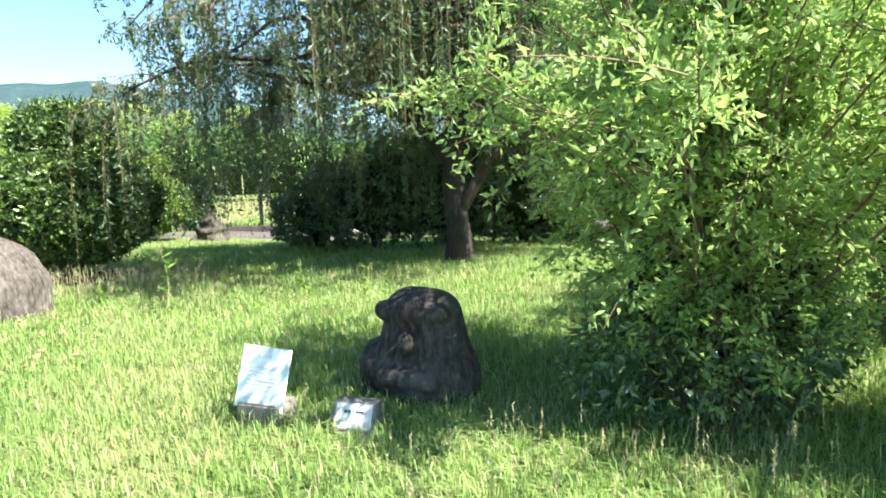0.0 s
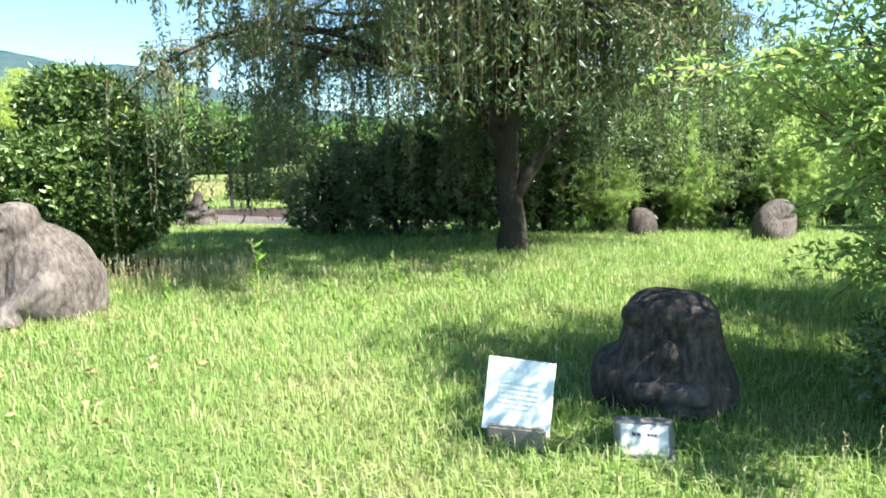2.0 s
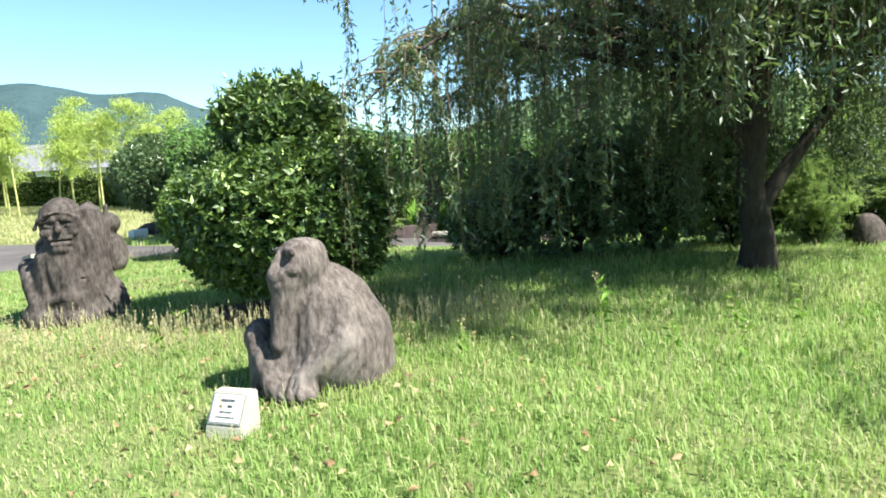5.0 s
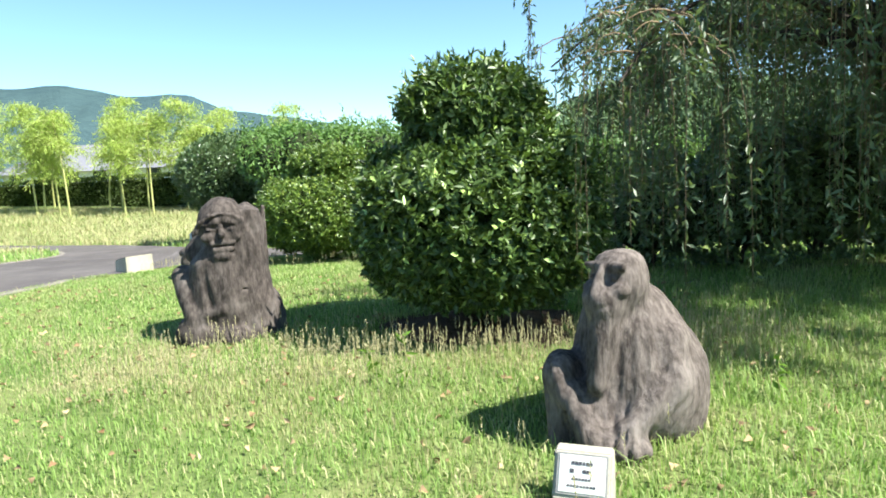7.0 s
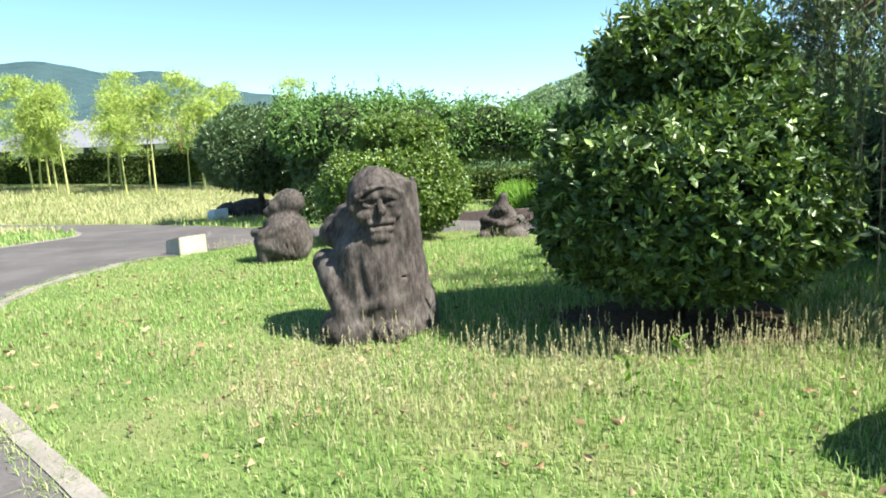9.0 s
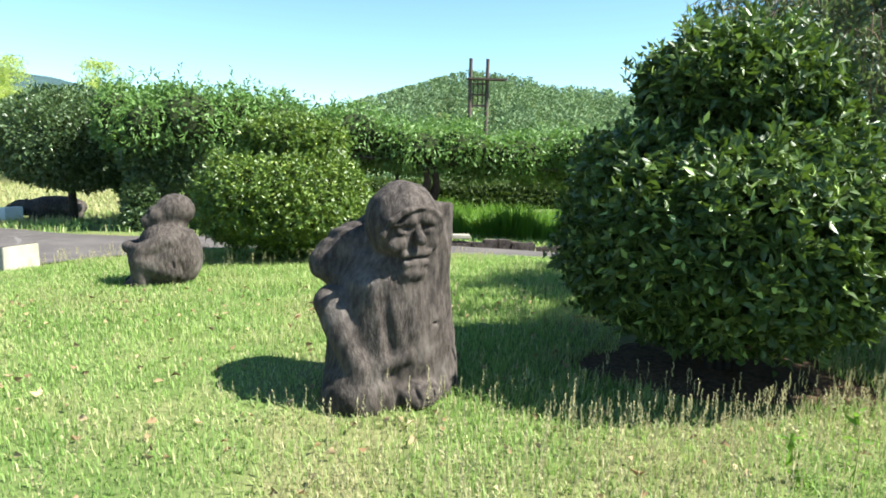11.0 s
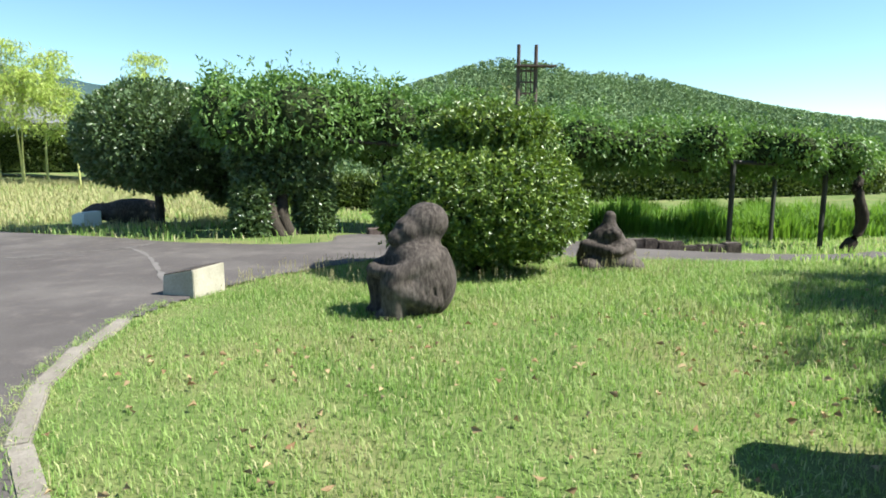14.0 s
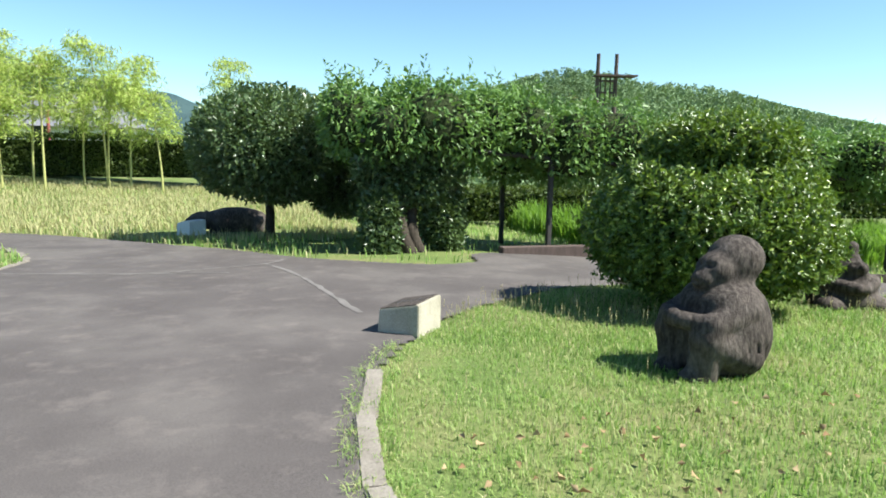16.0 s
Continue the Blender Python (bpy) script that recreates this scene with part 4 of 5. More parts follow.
topiary("clipped_laurel", -7.95, 17.15, [((0, 0, 1.0), (1.45, 1.32, 0.86)), ((0.15, 0.1, 2.0), (0.86, 0.8, 0.36))], 44000, 0.075, M_LAUREL_SUNLIT, "broad clipped laurel bush in two tiers behind the statues", 2.15, True, 0.1)


def willow(x, y):
    z = on_land(x, y)
    t = thing("weeping_tree", x, y, z, 0, "large weeping tree with hanging grey-green branches", "tree")
    r = np.random.default_rng(5)
    trunk = [np.array(q) for q in ((0, 0, -0.1), (0.02, 0, 0.4), (-0.06, 0.05, 1.1), (-0.02, 0, 1.9), (0.1, 0.1, 3.0), (0.15, 0.1, 4.4))]
    tube_part("trunk", [(trunk, [0.27, 0.2, 0.17, 0.15, 0.12, 0.05])], M_BARK, t, 10)
    forks = [((0.0, 0, 0.75), (0.5, -0.1, 1.5), (1.3, -0.2, 2.5), (2.3, -0.3, 3.5)), ((-0.05, 0, 1.5), (-0.7, 0.1, 2.3), (-1.8, 0.2, 2.75), (-3.2, 0.5, 3.1)), ((0.0, 0, 1.9), (0.5, 0.6, 2.8), (1.2, 1.4, 3.7))]
    for q in forks:
        tube_part("limb", [(spline(q, 4), np.linspace(0.12, 0.03, 4 * (len(q) - 1) + 1))], M_BARK, t, 8)
    limbs = []
    for k in range(46):
        a = k * 2.4 + r.uniform(-0.3, 0.3)
        west = max(0.0, -math.cos(a))
        south = max(0.0, -math.sin(a))
        reach = r.uniform(2.4, 4.3) * (1 + 0.22 * west - 0.2 * south)
        h0 = r.uniform(1.7, 3.4) + 0.5 * south
        top = h0 + r.uniform(1.0, 2.2)
        s = np.linspace(0, 1, 10)
        cz = h0 + (top - h0) * np.sin(np.minimum(s * 2.2, 2.6)) - (0.5 + 0.5 * r.random()) * s ** 3
        pts = np.c_[np.cos(a + 0.35 * s) * reach * s, np.sin(a + 0.35 * s) * reach * s, cz] + r.normal(size=(10, 3)) * 0.06
        tube_part("limb", [(pts, np.linspace(0.075, 0.01, 10))], M_BARK, t, 6)
        limbs.append((pts, west, south, math.cos(a)))
    strands, lp, ld = [], [], []
    for k in range(1000):
        limb, west, south, east = limbs[r.integers(len(limbs))]
        s0 = (r.random() ** 0.65) * 9
        i = int(min(s0, 8))
        p0 = limb[i] + (limb[i + 1] - limb[i]) * (s0 - i)
        # crest: extra unseen sprays on top, added to deepen the lawn's shade
        crest = k >= 600
        if crest:
            p0 = p0 * np.array([0.8, 0.85, 1]) + np.array([0.9, 0, r.uniform(1.0, 1.9)])
            p0[0], p0[2] = max(p0[0], -1.9 + r.uniform(0, 0.8)), max(p0[2], 4.8)
        a = math.atan2(p0[1], p0[0]) + r.normal() * 0.8
        ln = r.uniform(0.35, 1.0)
        u = np.linspace(0, 1, 6)[:, None]
        side = p0 + np.array([math.cos(a), math.sin(a), 0.35]) * ln * u - np.array([0, 0, 0.6]) * ln * u ** 2
        strands.append((side, np.linspace(0.012, 0.004, 6)))
        long = not crest and r.random() < (0.8 if west > 0.2 or east > 0.35 else 0.6 if south < 0.1 else 0.1)
        for q in range(8):
            w = r.uniform(0.2, 1.0) * 5
            j = int(min(w, 4))
            b = side[j] + (side[j + 1] - side[j]) * (w - j) + r.normal(size=3) * 0.05
            drop = r.uniform(0.7, 3.0) if long and q < 4 else r.uniform(0.12, 0.5)
            low = 1.85 if b[1] < -0.6 and -2.4 < b[0] < 2.0 else r.uniform(0.25, 0.9)
            drop = min(drop, b[2] - low)
            if drop < 0.12:
                continue
            way = np.array([math.cos(a), math.sin(a), 0]) * r.uniform(0, 0.2) + r.normal(size=3) * np.array([0.12, 0.12, 0])
            pts = b + way * (u * (1.6 - u * 0.9)) - np.array([0, 0, 1]) * drop * u ** 1.4
            strands.append((pts, np.linspace(0.005, 0.002, 6)))
            m = int(17 * drop) + 12
            e = r.random(m) ** 0.8 * 5
            j = np.minimum(e.astype(int), 4)
            lp.append(pts[j] + (pts[j + 1] - pts[j]) * (e - j)[:, None] + r.normal(size=(m, 3)) * 0.02)
            ld.append(r.normal(size=(m, 3)) * 0.65 + np.array([0, 0, -0.7]))
    tagged(tube_part("hanging_twig", strands, M_TWIG, t, 3), kind="stuff")
    tagged(under(new("crown", leaf_mesh("crown", np.concatenate(lp), np.concatenate(ld), 0.098, 0.027, M_WILLOW)), t), kind="stuff")
    return t


willow(0.25, 10.3)

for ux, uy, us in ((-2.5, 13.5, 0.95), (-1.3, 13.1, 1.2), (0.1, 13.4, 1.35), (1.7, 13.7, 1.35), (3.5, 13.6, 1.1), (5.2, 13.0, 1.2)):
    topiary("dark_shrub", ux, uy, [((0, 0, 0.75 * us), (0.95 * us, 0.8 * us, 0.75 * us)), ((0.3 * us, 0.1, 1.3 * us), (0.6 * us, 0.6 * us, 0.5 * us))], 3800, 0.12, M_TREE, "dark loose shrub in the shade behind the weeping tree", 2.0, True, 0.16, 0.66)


def light_shrub(x, y):
    t = thing("tall_shrub", x, y, on_land(x, y), 0, "tall loose light green shrub of many thin stems", "bush")
    r = np.random.default_rng(9)
    stems, lp, ld = [], [], []
    for k in range(110):
        a, lean = r.uniform(0, 6.28), r.uniform(0.08, 0.95)
        h = r.uniform(2.4, 4.3) * (1.05 - 0.28 * lean)
        b = np.array([r.normal() * 0.18, r.normal() * 0.15, -0.05])
        s = np.linspace(0, 1, 8)[:, None]
        way = np.array([math.cos(a), math.sin(a), 0]) * lean * 1.95
        pts = b + way * s ** 1.75 + np.array([0, 0, 1]) * (h * s - 0.55 * lean * s ** 3) + r.normal(size=(8, 3)) * 0.03
        stems.append((pts, np.linspace(0.014, 0.003, 8)))
        w = r.uniform(2.0, 7, 40)
        j = np.minimum(w.astype(int), 6)
        lp.append(pts[j] + (pts[j + 1] - pts[j]) * (w - j)[:, None] + r.normal(size=(40, 3)) * 0.04)
        ld.append(r.normal(size=(40, 3)) * 0.7 + np.array([0, 0, 0.3]))
        for q in range(15):
            s0 = r.uniform(1.2, 7)
            i = int(min(s0, 6))
            p0 = pts[i] + (pts[i + 1] - pts[i]) * (s0 - i)
            dr = r.normal(size=3) * np.array([0.6, 0.6, 0.4]) + np.array([0, 0, 0.15])
            ln = r.uniform(0.25, 0.75)
            tw = p0 + dr / np.linalg.norm(dr) * ln * np.linspace(0, 1, 4)[:, None] - np.array([0, 0, 0.12]) * np.linspace(0, 1, 4)[:, None] ** 2
            stems.append((tw, np.linspace(0.005, 0.002, 4)))
            m = 54
            w = r.random(m) * 3
            j = np.minimum(w.astype(int), 2)
            lp.append(tw[j] + (tw[j + 1] - tw[j]) * (w - j)[:, None] + r.normal(size=(m, 3)) * 0.03)
            ld.append(r.normal(size=(m, 3)) * 0.7 + dr * 0.5)
    for q in stems:
        if len(q[0]) == 8:
            tube_part("stem", [q], M_TWIG, t, 5)
    tagged(tube_part("twig", [q for q in stems if len(q[0]) < 8], M_TWIG, t, 3), kind="stuff")
    under(new("crown", leaf_mesh("crown", np.concatenate(lp), np.concatenate(ld), 0.062, 0.023, M_SHRUB)), t)
    # dark core added at the foot for the deep shade under the shrub
    blob_core("shade_core", [((0.0, 0.1, 0.7), (0.6, 0.5, 0.5))], 0.9, M_CORE, t)
    # low leaves take the dark tree colour to stand for shade beneath the stems
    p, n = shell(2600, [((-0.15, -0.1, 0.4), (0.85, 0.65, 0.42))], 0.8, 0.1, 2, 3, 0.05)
    under(new("shade_growth", leaf_mesh("shade_growth", p, n + RNG.normal(size=p.shape), 0.07, 0.03, M_TREE)), t)
    return t


shrub = light_shrub(1.65, 3.8)
# second and third copies stand out of view, added to shade the ground
for sx, sy, turn, size in ((3.9, 5.0, 130, 1.0), (3.5, 2.2, 40, 0.82), (5.6, 2.6, 300, 0.8), (6.2, 13.2, 200, 0.9), (8.6, 11.6, 75, 1.05), (4.6, 15.2, 310, 0.8), (9.4, 15.6, 20, 1.15), (6.6, 17.5, 160, 1.0), (12.0, 12.6, 250, 1.2), (2.5, 12.5, 90, 0.42), (4.1, 12.4, 15, 0.45), (5.6, 11.6, 280, 0.5)):
    copy_thing(shrub, pose(sx, sy, on_land(sx, sy), 0, 0, turn) @ Matrix.Diagonal((size, size, size, 1)))


def round_tree(name, x, y, trunk_h, blobs, count, leaf, mat, label):
    t = thing(name, x, y, on_land(x, y), 0, label, "tree")
    c = np.array(blobs[0][0])
    paths = [([(0, 0, -0.1), (0.03, 0, trunk_h * 0.5), (0, 0.03, trunk_h)], [0.15, 0.12, 0.1])]
    r = np.random.default_rng(int(abs(x) * 10))
    for k in range(7):
        b = blobs[r.integers(len(blobs))]
        tip = np.array(b[0]) + r.normal(size=3) * np.array(b[1]) * 0.4
        paths.append(([(0, 0, trunk_h * 0.8), (tip * 0.5 + np.array([0, 0, trunk_h * 0.4])), tip], [0.07, 0.05, 0.015]))
    tube_part("trunk", paths, M_BARK, t, 7)
    blob_core("shade_core", blobs, 0.7, M_CORE, t)
    p, n = shell(count, blobs, 0.35, 0.14, 2.1, int(abs(y) * 3), 0.1)
    under(new("crown", leaf_mesh("crown", p, n * 0.5 + RNG.normal(size=p.shape) * 0.6, leaf, leaf * 0.45, mat)), t)
    return t


round_tree("round_tree", -12.75, 28.6, 1.3, [((0.05, 0, 2.45), (2.0, 1.9, 1.5)), ((1.9, 0.5, 1.3), (0.9, 0.9, 0.8))], 17000, 0.15, M_TREE, "dark glossy-leaved round tree beside the drive")

# ---- arbour ----
arbour = thing("arbour", 0, 0, 0, 0, "long wisteria-covered garden arbour on dark posts", "pergola")
r_arb = np.random.default_rng(17)
POSTS = [(-10.2, 24.6), (-10.2, 27.6), (-6.6, 24.4), (-6.6, 27.4), (-3.0, 24.2), (-3.0, 27.2), (2.2, 23.15), (5.0, 22.6), (6.3, 25.6)]


def roof_z(x):
    return np.interp(x, [-12, -6, 6.5], [2.0, 1.55, 0.95])


for px_, py_ in POSTS:
    z0 = on_land(px_, py_)
    part("post", box(0.11, 0.11, float(roof_z(px_)) - z0 + 0.05, px_, py_, z0 - 0.05, 0.01), M_IRON, arbour)
for off in (0.0, 3.05):
    line = [(x, np.interp(x, [-10.2, -3, 6.2], [24.6, 24.2, 22.4]) + off, float(roof_z(x))) for x in (-11, -8, -5, -2, 1, 4, 6.6)]
    tube_part("beam", [(line, [0.06] * 7)], M_IRON, arbour, 4)
blobs = []
for k in range(46):
    x = -11.2 + 17.6 * (k + 0.5) / 46
    for yy in (r_arb.uniform(-0.3, 0.8), r_arb.uniform(1.6, 3.4)):
        yc = float(np.interp(x, [-10.2, -3, 6.2], [24.6, 24.2, 22.4])) + yy
        th = float(np.interp(x, [-12, -7, -4, 6.5], [0.95, 0.9, 0.7, 0.5]))
        blobs.append(((x + r_arb.normal() * 0.2, yc, float(roof_z(x)) + th * 0.55 + r_arb.uniform(-0.28, 0.25)), (r_arb.uniform(0.55, 1.1), r_arb.uniform(0.7, 1.0), th * r_arb.uniform(0.8, 1.15))))
# dark bodies under the leaves stand for the arbour's inner shade
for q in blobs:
    blob_core("shade_mass", [q], 0.72, M_CORE, arbour, 2.0, 2)
p, n = shell(52000, blobs, 0.35, 0.15, 2.0, 5)
under(new("wisteria_leaves", leaf_mesh("wisteria_leaves", p, n * 0.4 + RNG.normal(size=p.shape) * 0.5 + np.array([0, 0, -0.35]), 0.17, 0.065, M_WIST)), arbour)
sh, shd = [], []
for k in range(420):
    c, rr = blobs[r_arb.integers(len(blobs))]
    top = np.array(c) + np.array([r_arb.normal() * 0.6, r_arb.normal() * 0.5, rr[2] * 0.9])
    way = np.array([r_arb.normal() * 0.5, r_arb.normal() * 0.5, r_arb.uniform(0.3, 1.0)])
    s = np.linspace(0, 1, 9)[:, None]
    q = top + way * s * r_arb.uniform(0.2, 0.6)
    sh.append(q)
    shd.append(r_arb.normal(size=q.shape) * 0.6 + way * 0.3)
under(new("new_growth", leaf_mesh("new_growth", np.concatenate(sh), np.concatenate(shd), 0.15, 0.05, M_WIST)), arbour)
vines = []
for vx, vy, hh in ((6.15, 22.2, 2.2), (6.5, 22.5, 2.2), (-10.0, 24.4, 2.6), (-9.7, 24.6, 2.6), (-8.9, 24.9, 2.6), (-3.2, 24.0, 2.2), (-2.9, 24.1, 2.2)):
    z0 = on_land(vx, vy)
    s = np.linspace(0, 1, 14)
    tw = 0.16
    pts = np.c_[vx + tw * np.sin(s * 7 + vx) - 0.5 * (1 - s) * (vx > 5), vy + tw * np.cos(s * 7 + vx), z0 - 0.05 + (float(roof_z(vx)) - z0 + 0.2) * s]
    vines.append((pts, np.linspace(0.17, 0.1, 14) * (1 + 0.12 * np.sin(s * 19 + vx))))
for vn in vines:
    tube_part("vine_trunk", [vn], M_BARK, arbour, 8)
# ivy-clad foot of the arbour's near end; its dark leaf colour stands for shade
pb = [((-10.55, 24.4, 0.1), (0.5, 0.4, 0.95)), ((-9.0, 24.8, 0.2), (0.5, 0.4, 1.0)), ((-9.8, 24.7, 1.3), (1.2, 0.6, 0.7))]
blob_core("shade_core", pb, 0.7, M_CORE, arbour)
p, n = shell(11000, pb, 0.35, 0.12, 2.0, 8)
under(new("shaded_ivy_leaves", leaf_mesh("shaded_ivy_leaves", p, n * 0.5 + RNG.normal(size=p.shape) * 0.5, 0.14, 0.06, M_TREE)), arbour)

# low bed wall under the arbour
wall = thing("low_wall", -5.4, 24.0, on_land(-5.4, 24.0), -2, "low dark concrete bed wall under the arbour", "wall")
part("wall_block", box(5.0, 0.3, 0.42, 0, 0, -0.1, 0.015), M_TIMBER, wall)

# dark rough stones edging the bed across the side path, a pale slab on them
edging = thing("stone_edging", 0, 0, 0, 0, "low row of dark rough edging stones beside the path", "edging")
r_edge = np.random.default_rng(31)
for k in range(11):
    f = (k + 0.5) / 11
    ex, ey = -3.3 + 3.5 * f, 21.75 - 1.0 * f + r_edge.normal() * 0.03
    high = r_edge.uniform(0.13, 0.27)
    bm = box(r_edge.uniform(0.28, 0.42), 0.3, high + 0.1, 0, 0, -0.1, 0.03)
    bmesh.ops.transform(bm, matrix=pose(ex, ey, on_land(ex, ey), r_edge.normal() * 2, r_edge.normal() * 3, -16 + r_edge.normal() * 4), verts=bm.verts)
    part("stone", bm, M_STONE, edging)
slab = thing("pale_slab", -2.95, 21.65, on_land(-2.95, 21.65) + 0.24, -12, "small pale concrete slab lying on the edging stones", "slab")
part("slab_block", box(0.5, 0.3, 0.09, 0, 0, 0, 0.01), M_CONC, slab)

# ---- far hedge, bamboo, buildings, hills ----
def hedge(name, x0, y0, x1, y1, h, depth, count, leaf, label, mat=M_HEDGE):
    t = thing(name, x0, y0, on_land(x0, y0), math.degrees(math.atan2(y1 - y0, x1 - x0)), label, "hedge")
    ln = math.hypot(x1 - x0, y1 - y0)
    # dark box added behind the leaves as the hedge's inner shade
    bm = box(ln - 0.2, depth - 0.3, h - 0.12, ln / 2, 0, -0.1, 0.05)
    part("shade_core", bm, M_CORE, t)
    u = RNG.random((count, 3))
    p = np.c_[u[:, 0] * ln, (u[:, 1] - 0.5) * depth, u[:, 2] * h]
    side = RNG.random(count)
    p[side < 0.55, 1] = -depth / 2 + RNG.normal(size=(side < 0.55).sum()) * 0.05
    p[side > 0.6, 2] = h + RNG.normal(size=(side > 0.6).sum()) * 0.05
    under(new("leaves", leaf_mesh("leaves", p, RNG.normal(size=p.shape) + np.array([0, -0.4, 0.4]), leaf, leaf * 0.5, mat)), t)
    return t


hedge("far_hedge", -62, 58, -9, 50, 2.1, 1.5, 40000, 0.2, "long clipped dark hedge beyond the meadow")
hedge("far_hedge", -9, 36, 22, 34, 1.15, 1.5, 18000, 0.2, "long clipped dark hedge behind the arbour")


def bamboo(x, y, h, seed):
    t = thing("young_bamboo", x, y, on_land(x, y), 0, "slender yellow-green bamboo with a feathery drooping top", "bamboo", "bamboo by the meadow")
    r = np.random.default_rng(seed)
    paths, lp, ld = [], [], []
    lean = r.normal(size=2) * 0.25
    s = np.linspace(0, 1, 10)
    stem = np.c_[lean[0] * s ** 2 * 2, lean[1] * s ** 2 * 2, -0.1 + h * s]
    tube_part("cane", [(stem, np.linspace(0.07, 0.015, 10))], M_CANE, t, 6)
    foot = r.uniform(0.36, 0.46) if x < -28 else r.uniform(0.5, 0.64)
    for k in range(70):
        s0 = r.uniform(foot, 1.0)
        b = np.array([np.interp(s0, s, stem[:, i]) for i in range(3)])
        a = r.uniform(0, 6.28)
        ln = r.uniform(0.9, 1.6) * (1.85 - s0)
        u = np.linspace(0, 1, 6)[:, None]
        pts = b + np.array([math.cos(a), math.sin(a), 0.55]) * ln * u - np.array([0, 0, 0.75]) * ln * u ** 2
        paths.append((pts, np.linspace(0.012, 0.004, 6)))
        m = 44 if x < -28 else 30
        w = r.random(m) ** 0.7 * 5
        j = np.minimum(w.astype(int), 4)
        lp.append(pts[j] + (pts[j + 1] - pts[j]) * (w - j)[:, None] + r.normal(size=(m, 3)) * 0.11)
        ld.append(r.normal(size=(m, 3)) * 0.6 + np.array([0, 0, -0.5]))
    tagged(tube_part("branch_spray", paths, M_CANE, t, 3), kind="stuff")
    under(new("crown", leaf_mesh("crown", np.concatenate(lp), np.concatenate(ld), 0.28, 0.055, M_BAMBOO, 0.25, True)), t)


rb = np.random.default_rng(23)
for k in range(46):
    bamboo(-17.8 - k * 0.92 + rb.normal() * 0.6, 47.0 + k * 0.1 + rb.normal() * 1.8, rb.uniform(4.6, 7.8), 100 + k)
bamboo(-14.2, 48.0, 6.9, 77)


def house(name, x, y, turn, w, d, h, roof_h, label):
    t = thing(name, x, y, on_land(x, y), turn, label, "house")
    part("wall", box(w, d, h, 0, 0, -0.2, 0.02), M_WALL, t)
    bm = bmesh.new()
    o = 0.7
    v = [bm.verts.new(q) for q in ((-w / 2 - o, -d / 2 - o, h - 0.3), (w / 2 + o, -d / 2 - o, h - 0.3), (w / 2 + o, d / 2 + o, h - 0.3), (-w / 2 - o, d / 2 + o, h - 0.3), (-w / 2 + d * 0.35, 0, h + roof_h), (w / 2 - d * 0.35, 0, h + roof_h))]
    for q in ((0, 1, 5, 4), (1, 2, 5), (2, 3, 4, 5), (3, 0, 4), (3, 2, 1, 0)):
        bm.faces.new([v[i] for i in q])
    part("roof", bm, M_ROOF, t)
    n = int(w / 2.6)
    for k in range(n):
        wx = -w / 2 + (k + 0.5) * w / n
        win = part("window", box(1.5, 0.08, 1.2, wx, -d / 2 - 0.03, h * 0.4, 0.01), M_WALL, t)
        part("pane", box(1.35, 0.03, 1.05, wx, -d / 2 - 0.085, h * 0.4 + 0.075, 0), M_GLASS, win)
    return t


house("low_building", -35.2, 78, 0, 25, 9, 2.4, 2.6, "low white building with a wide grey roof")
part_post = thing("red_post", -28.2, 70.0, on_land(-28.2, 70.0), 0, "tall dark red painted post", "post")
tube_part("shaft", [([(0, 0, -0.1), (0, 0, 4.4)], [0.12, 0.12])], M_RED, part_post, 8)
part("cap", box(0.34, 0.34, 0.12, 0, 0, 4.38, 0.02), M_RED, part_post)

def hill_z(x, y):
    """The wooded hill behind the arbour, sloping down to the east."""
    ridge = np.interp(x, [-30, -12, 5, 11, 15, 18.5, 22.7, 31, 33.5, 45, 56, 66, 77, 89, 105], [0.0, 0.3, 3.6, 7.0, 8.2, 9.3, 10.6, 9.8, 8.6, 8.0, 5.8, 4.2, 2.0, 0.3, 0.0])
    return land(x, y) - 0.3 + ridge * np.clip((y - 44) / 40, 0, 1) ** 1.5 * np.clip((150 - y) / 40, 0, 1)


hx, hy = np.arange(-40, 112, 3.0), np.arange(44, 152, 3.0)
HX, HY = np.meshgrid(hx, hy, indexing="ij")
HZ = hill_z(HX, HY) + np.sin(HX * 0.7) * np.sin(HY * 0.6) * 0.3
hi_ = np.arange(HX.size).reshape(HX.shape)
hill = new("hill", smooth_mesh(mesh_np("hill", np.stack([HX, HY, HZ], -1).reshape(-1, 3), np.stack([hi_[:-1, :-1], hi_[1:, :-1], hi_[1:, 1:], hi_[:-1, 1:]], -1).reshape(-1, 4), M_SOIL)))
tagged(hill, "green hillside rising behind the arbour", "hill", kind="structure")
# wooden tower of two poles on the hill
TOWER_Z = float(hill_z(10.95, 53.0))
tower = thing("pole_tower", 10.95, 53.0, TOWER_Z, -14, "two tall dark timber poles with a cross platform", "tower")
up = 8.6 - TOWER_Z
for sx, extra in ((-0.64, 0.0), (0.64, 0.0)):
    tube_part("pole", [([(sx, 0, -0.5), (sx + 0.05, 0, up + extra)], [0.2, 0.13])], M_TIMBER, tower, 8)
part("platform", box(2.9, 1.0, 0.12, 0.65, 0, up - 1.55, 0.01), M_TIMBER, tower)
for sx in (-0.35, 0, 0.35):
    tube_part("rung", [([(sx, 0.1, up - 3.6), (sx, 0.1, up - 1.5)], [0.05, 0.05])], M_TIMBER, tower, 6)
for h in (1.9, 2.7, 3.5):
    part("crossbar", box(1.5, 0.14, 0.13, 0, 0, up - h, 0.01), M_TIMBER, tower)


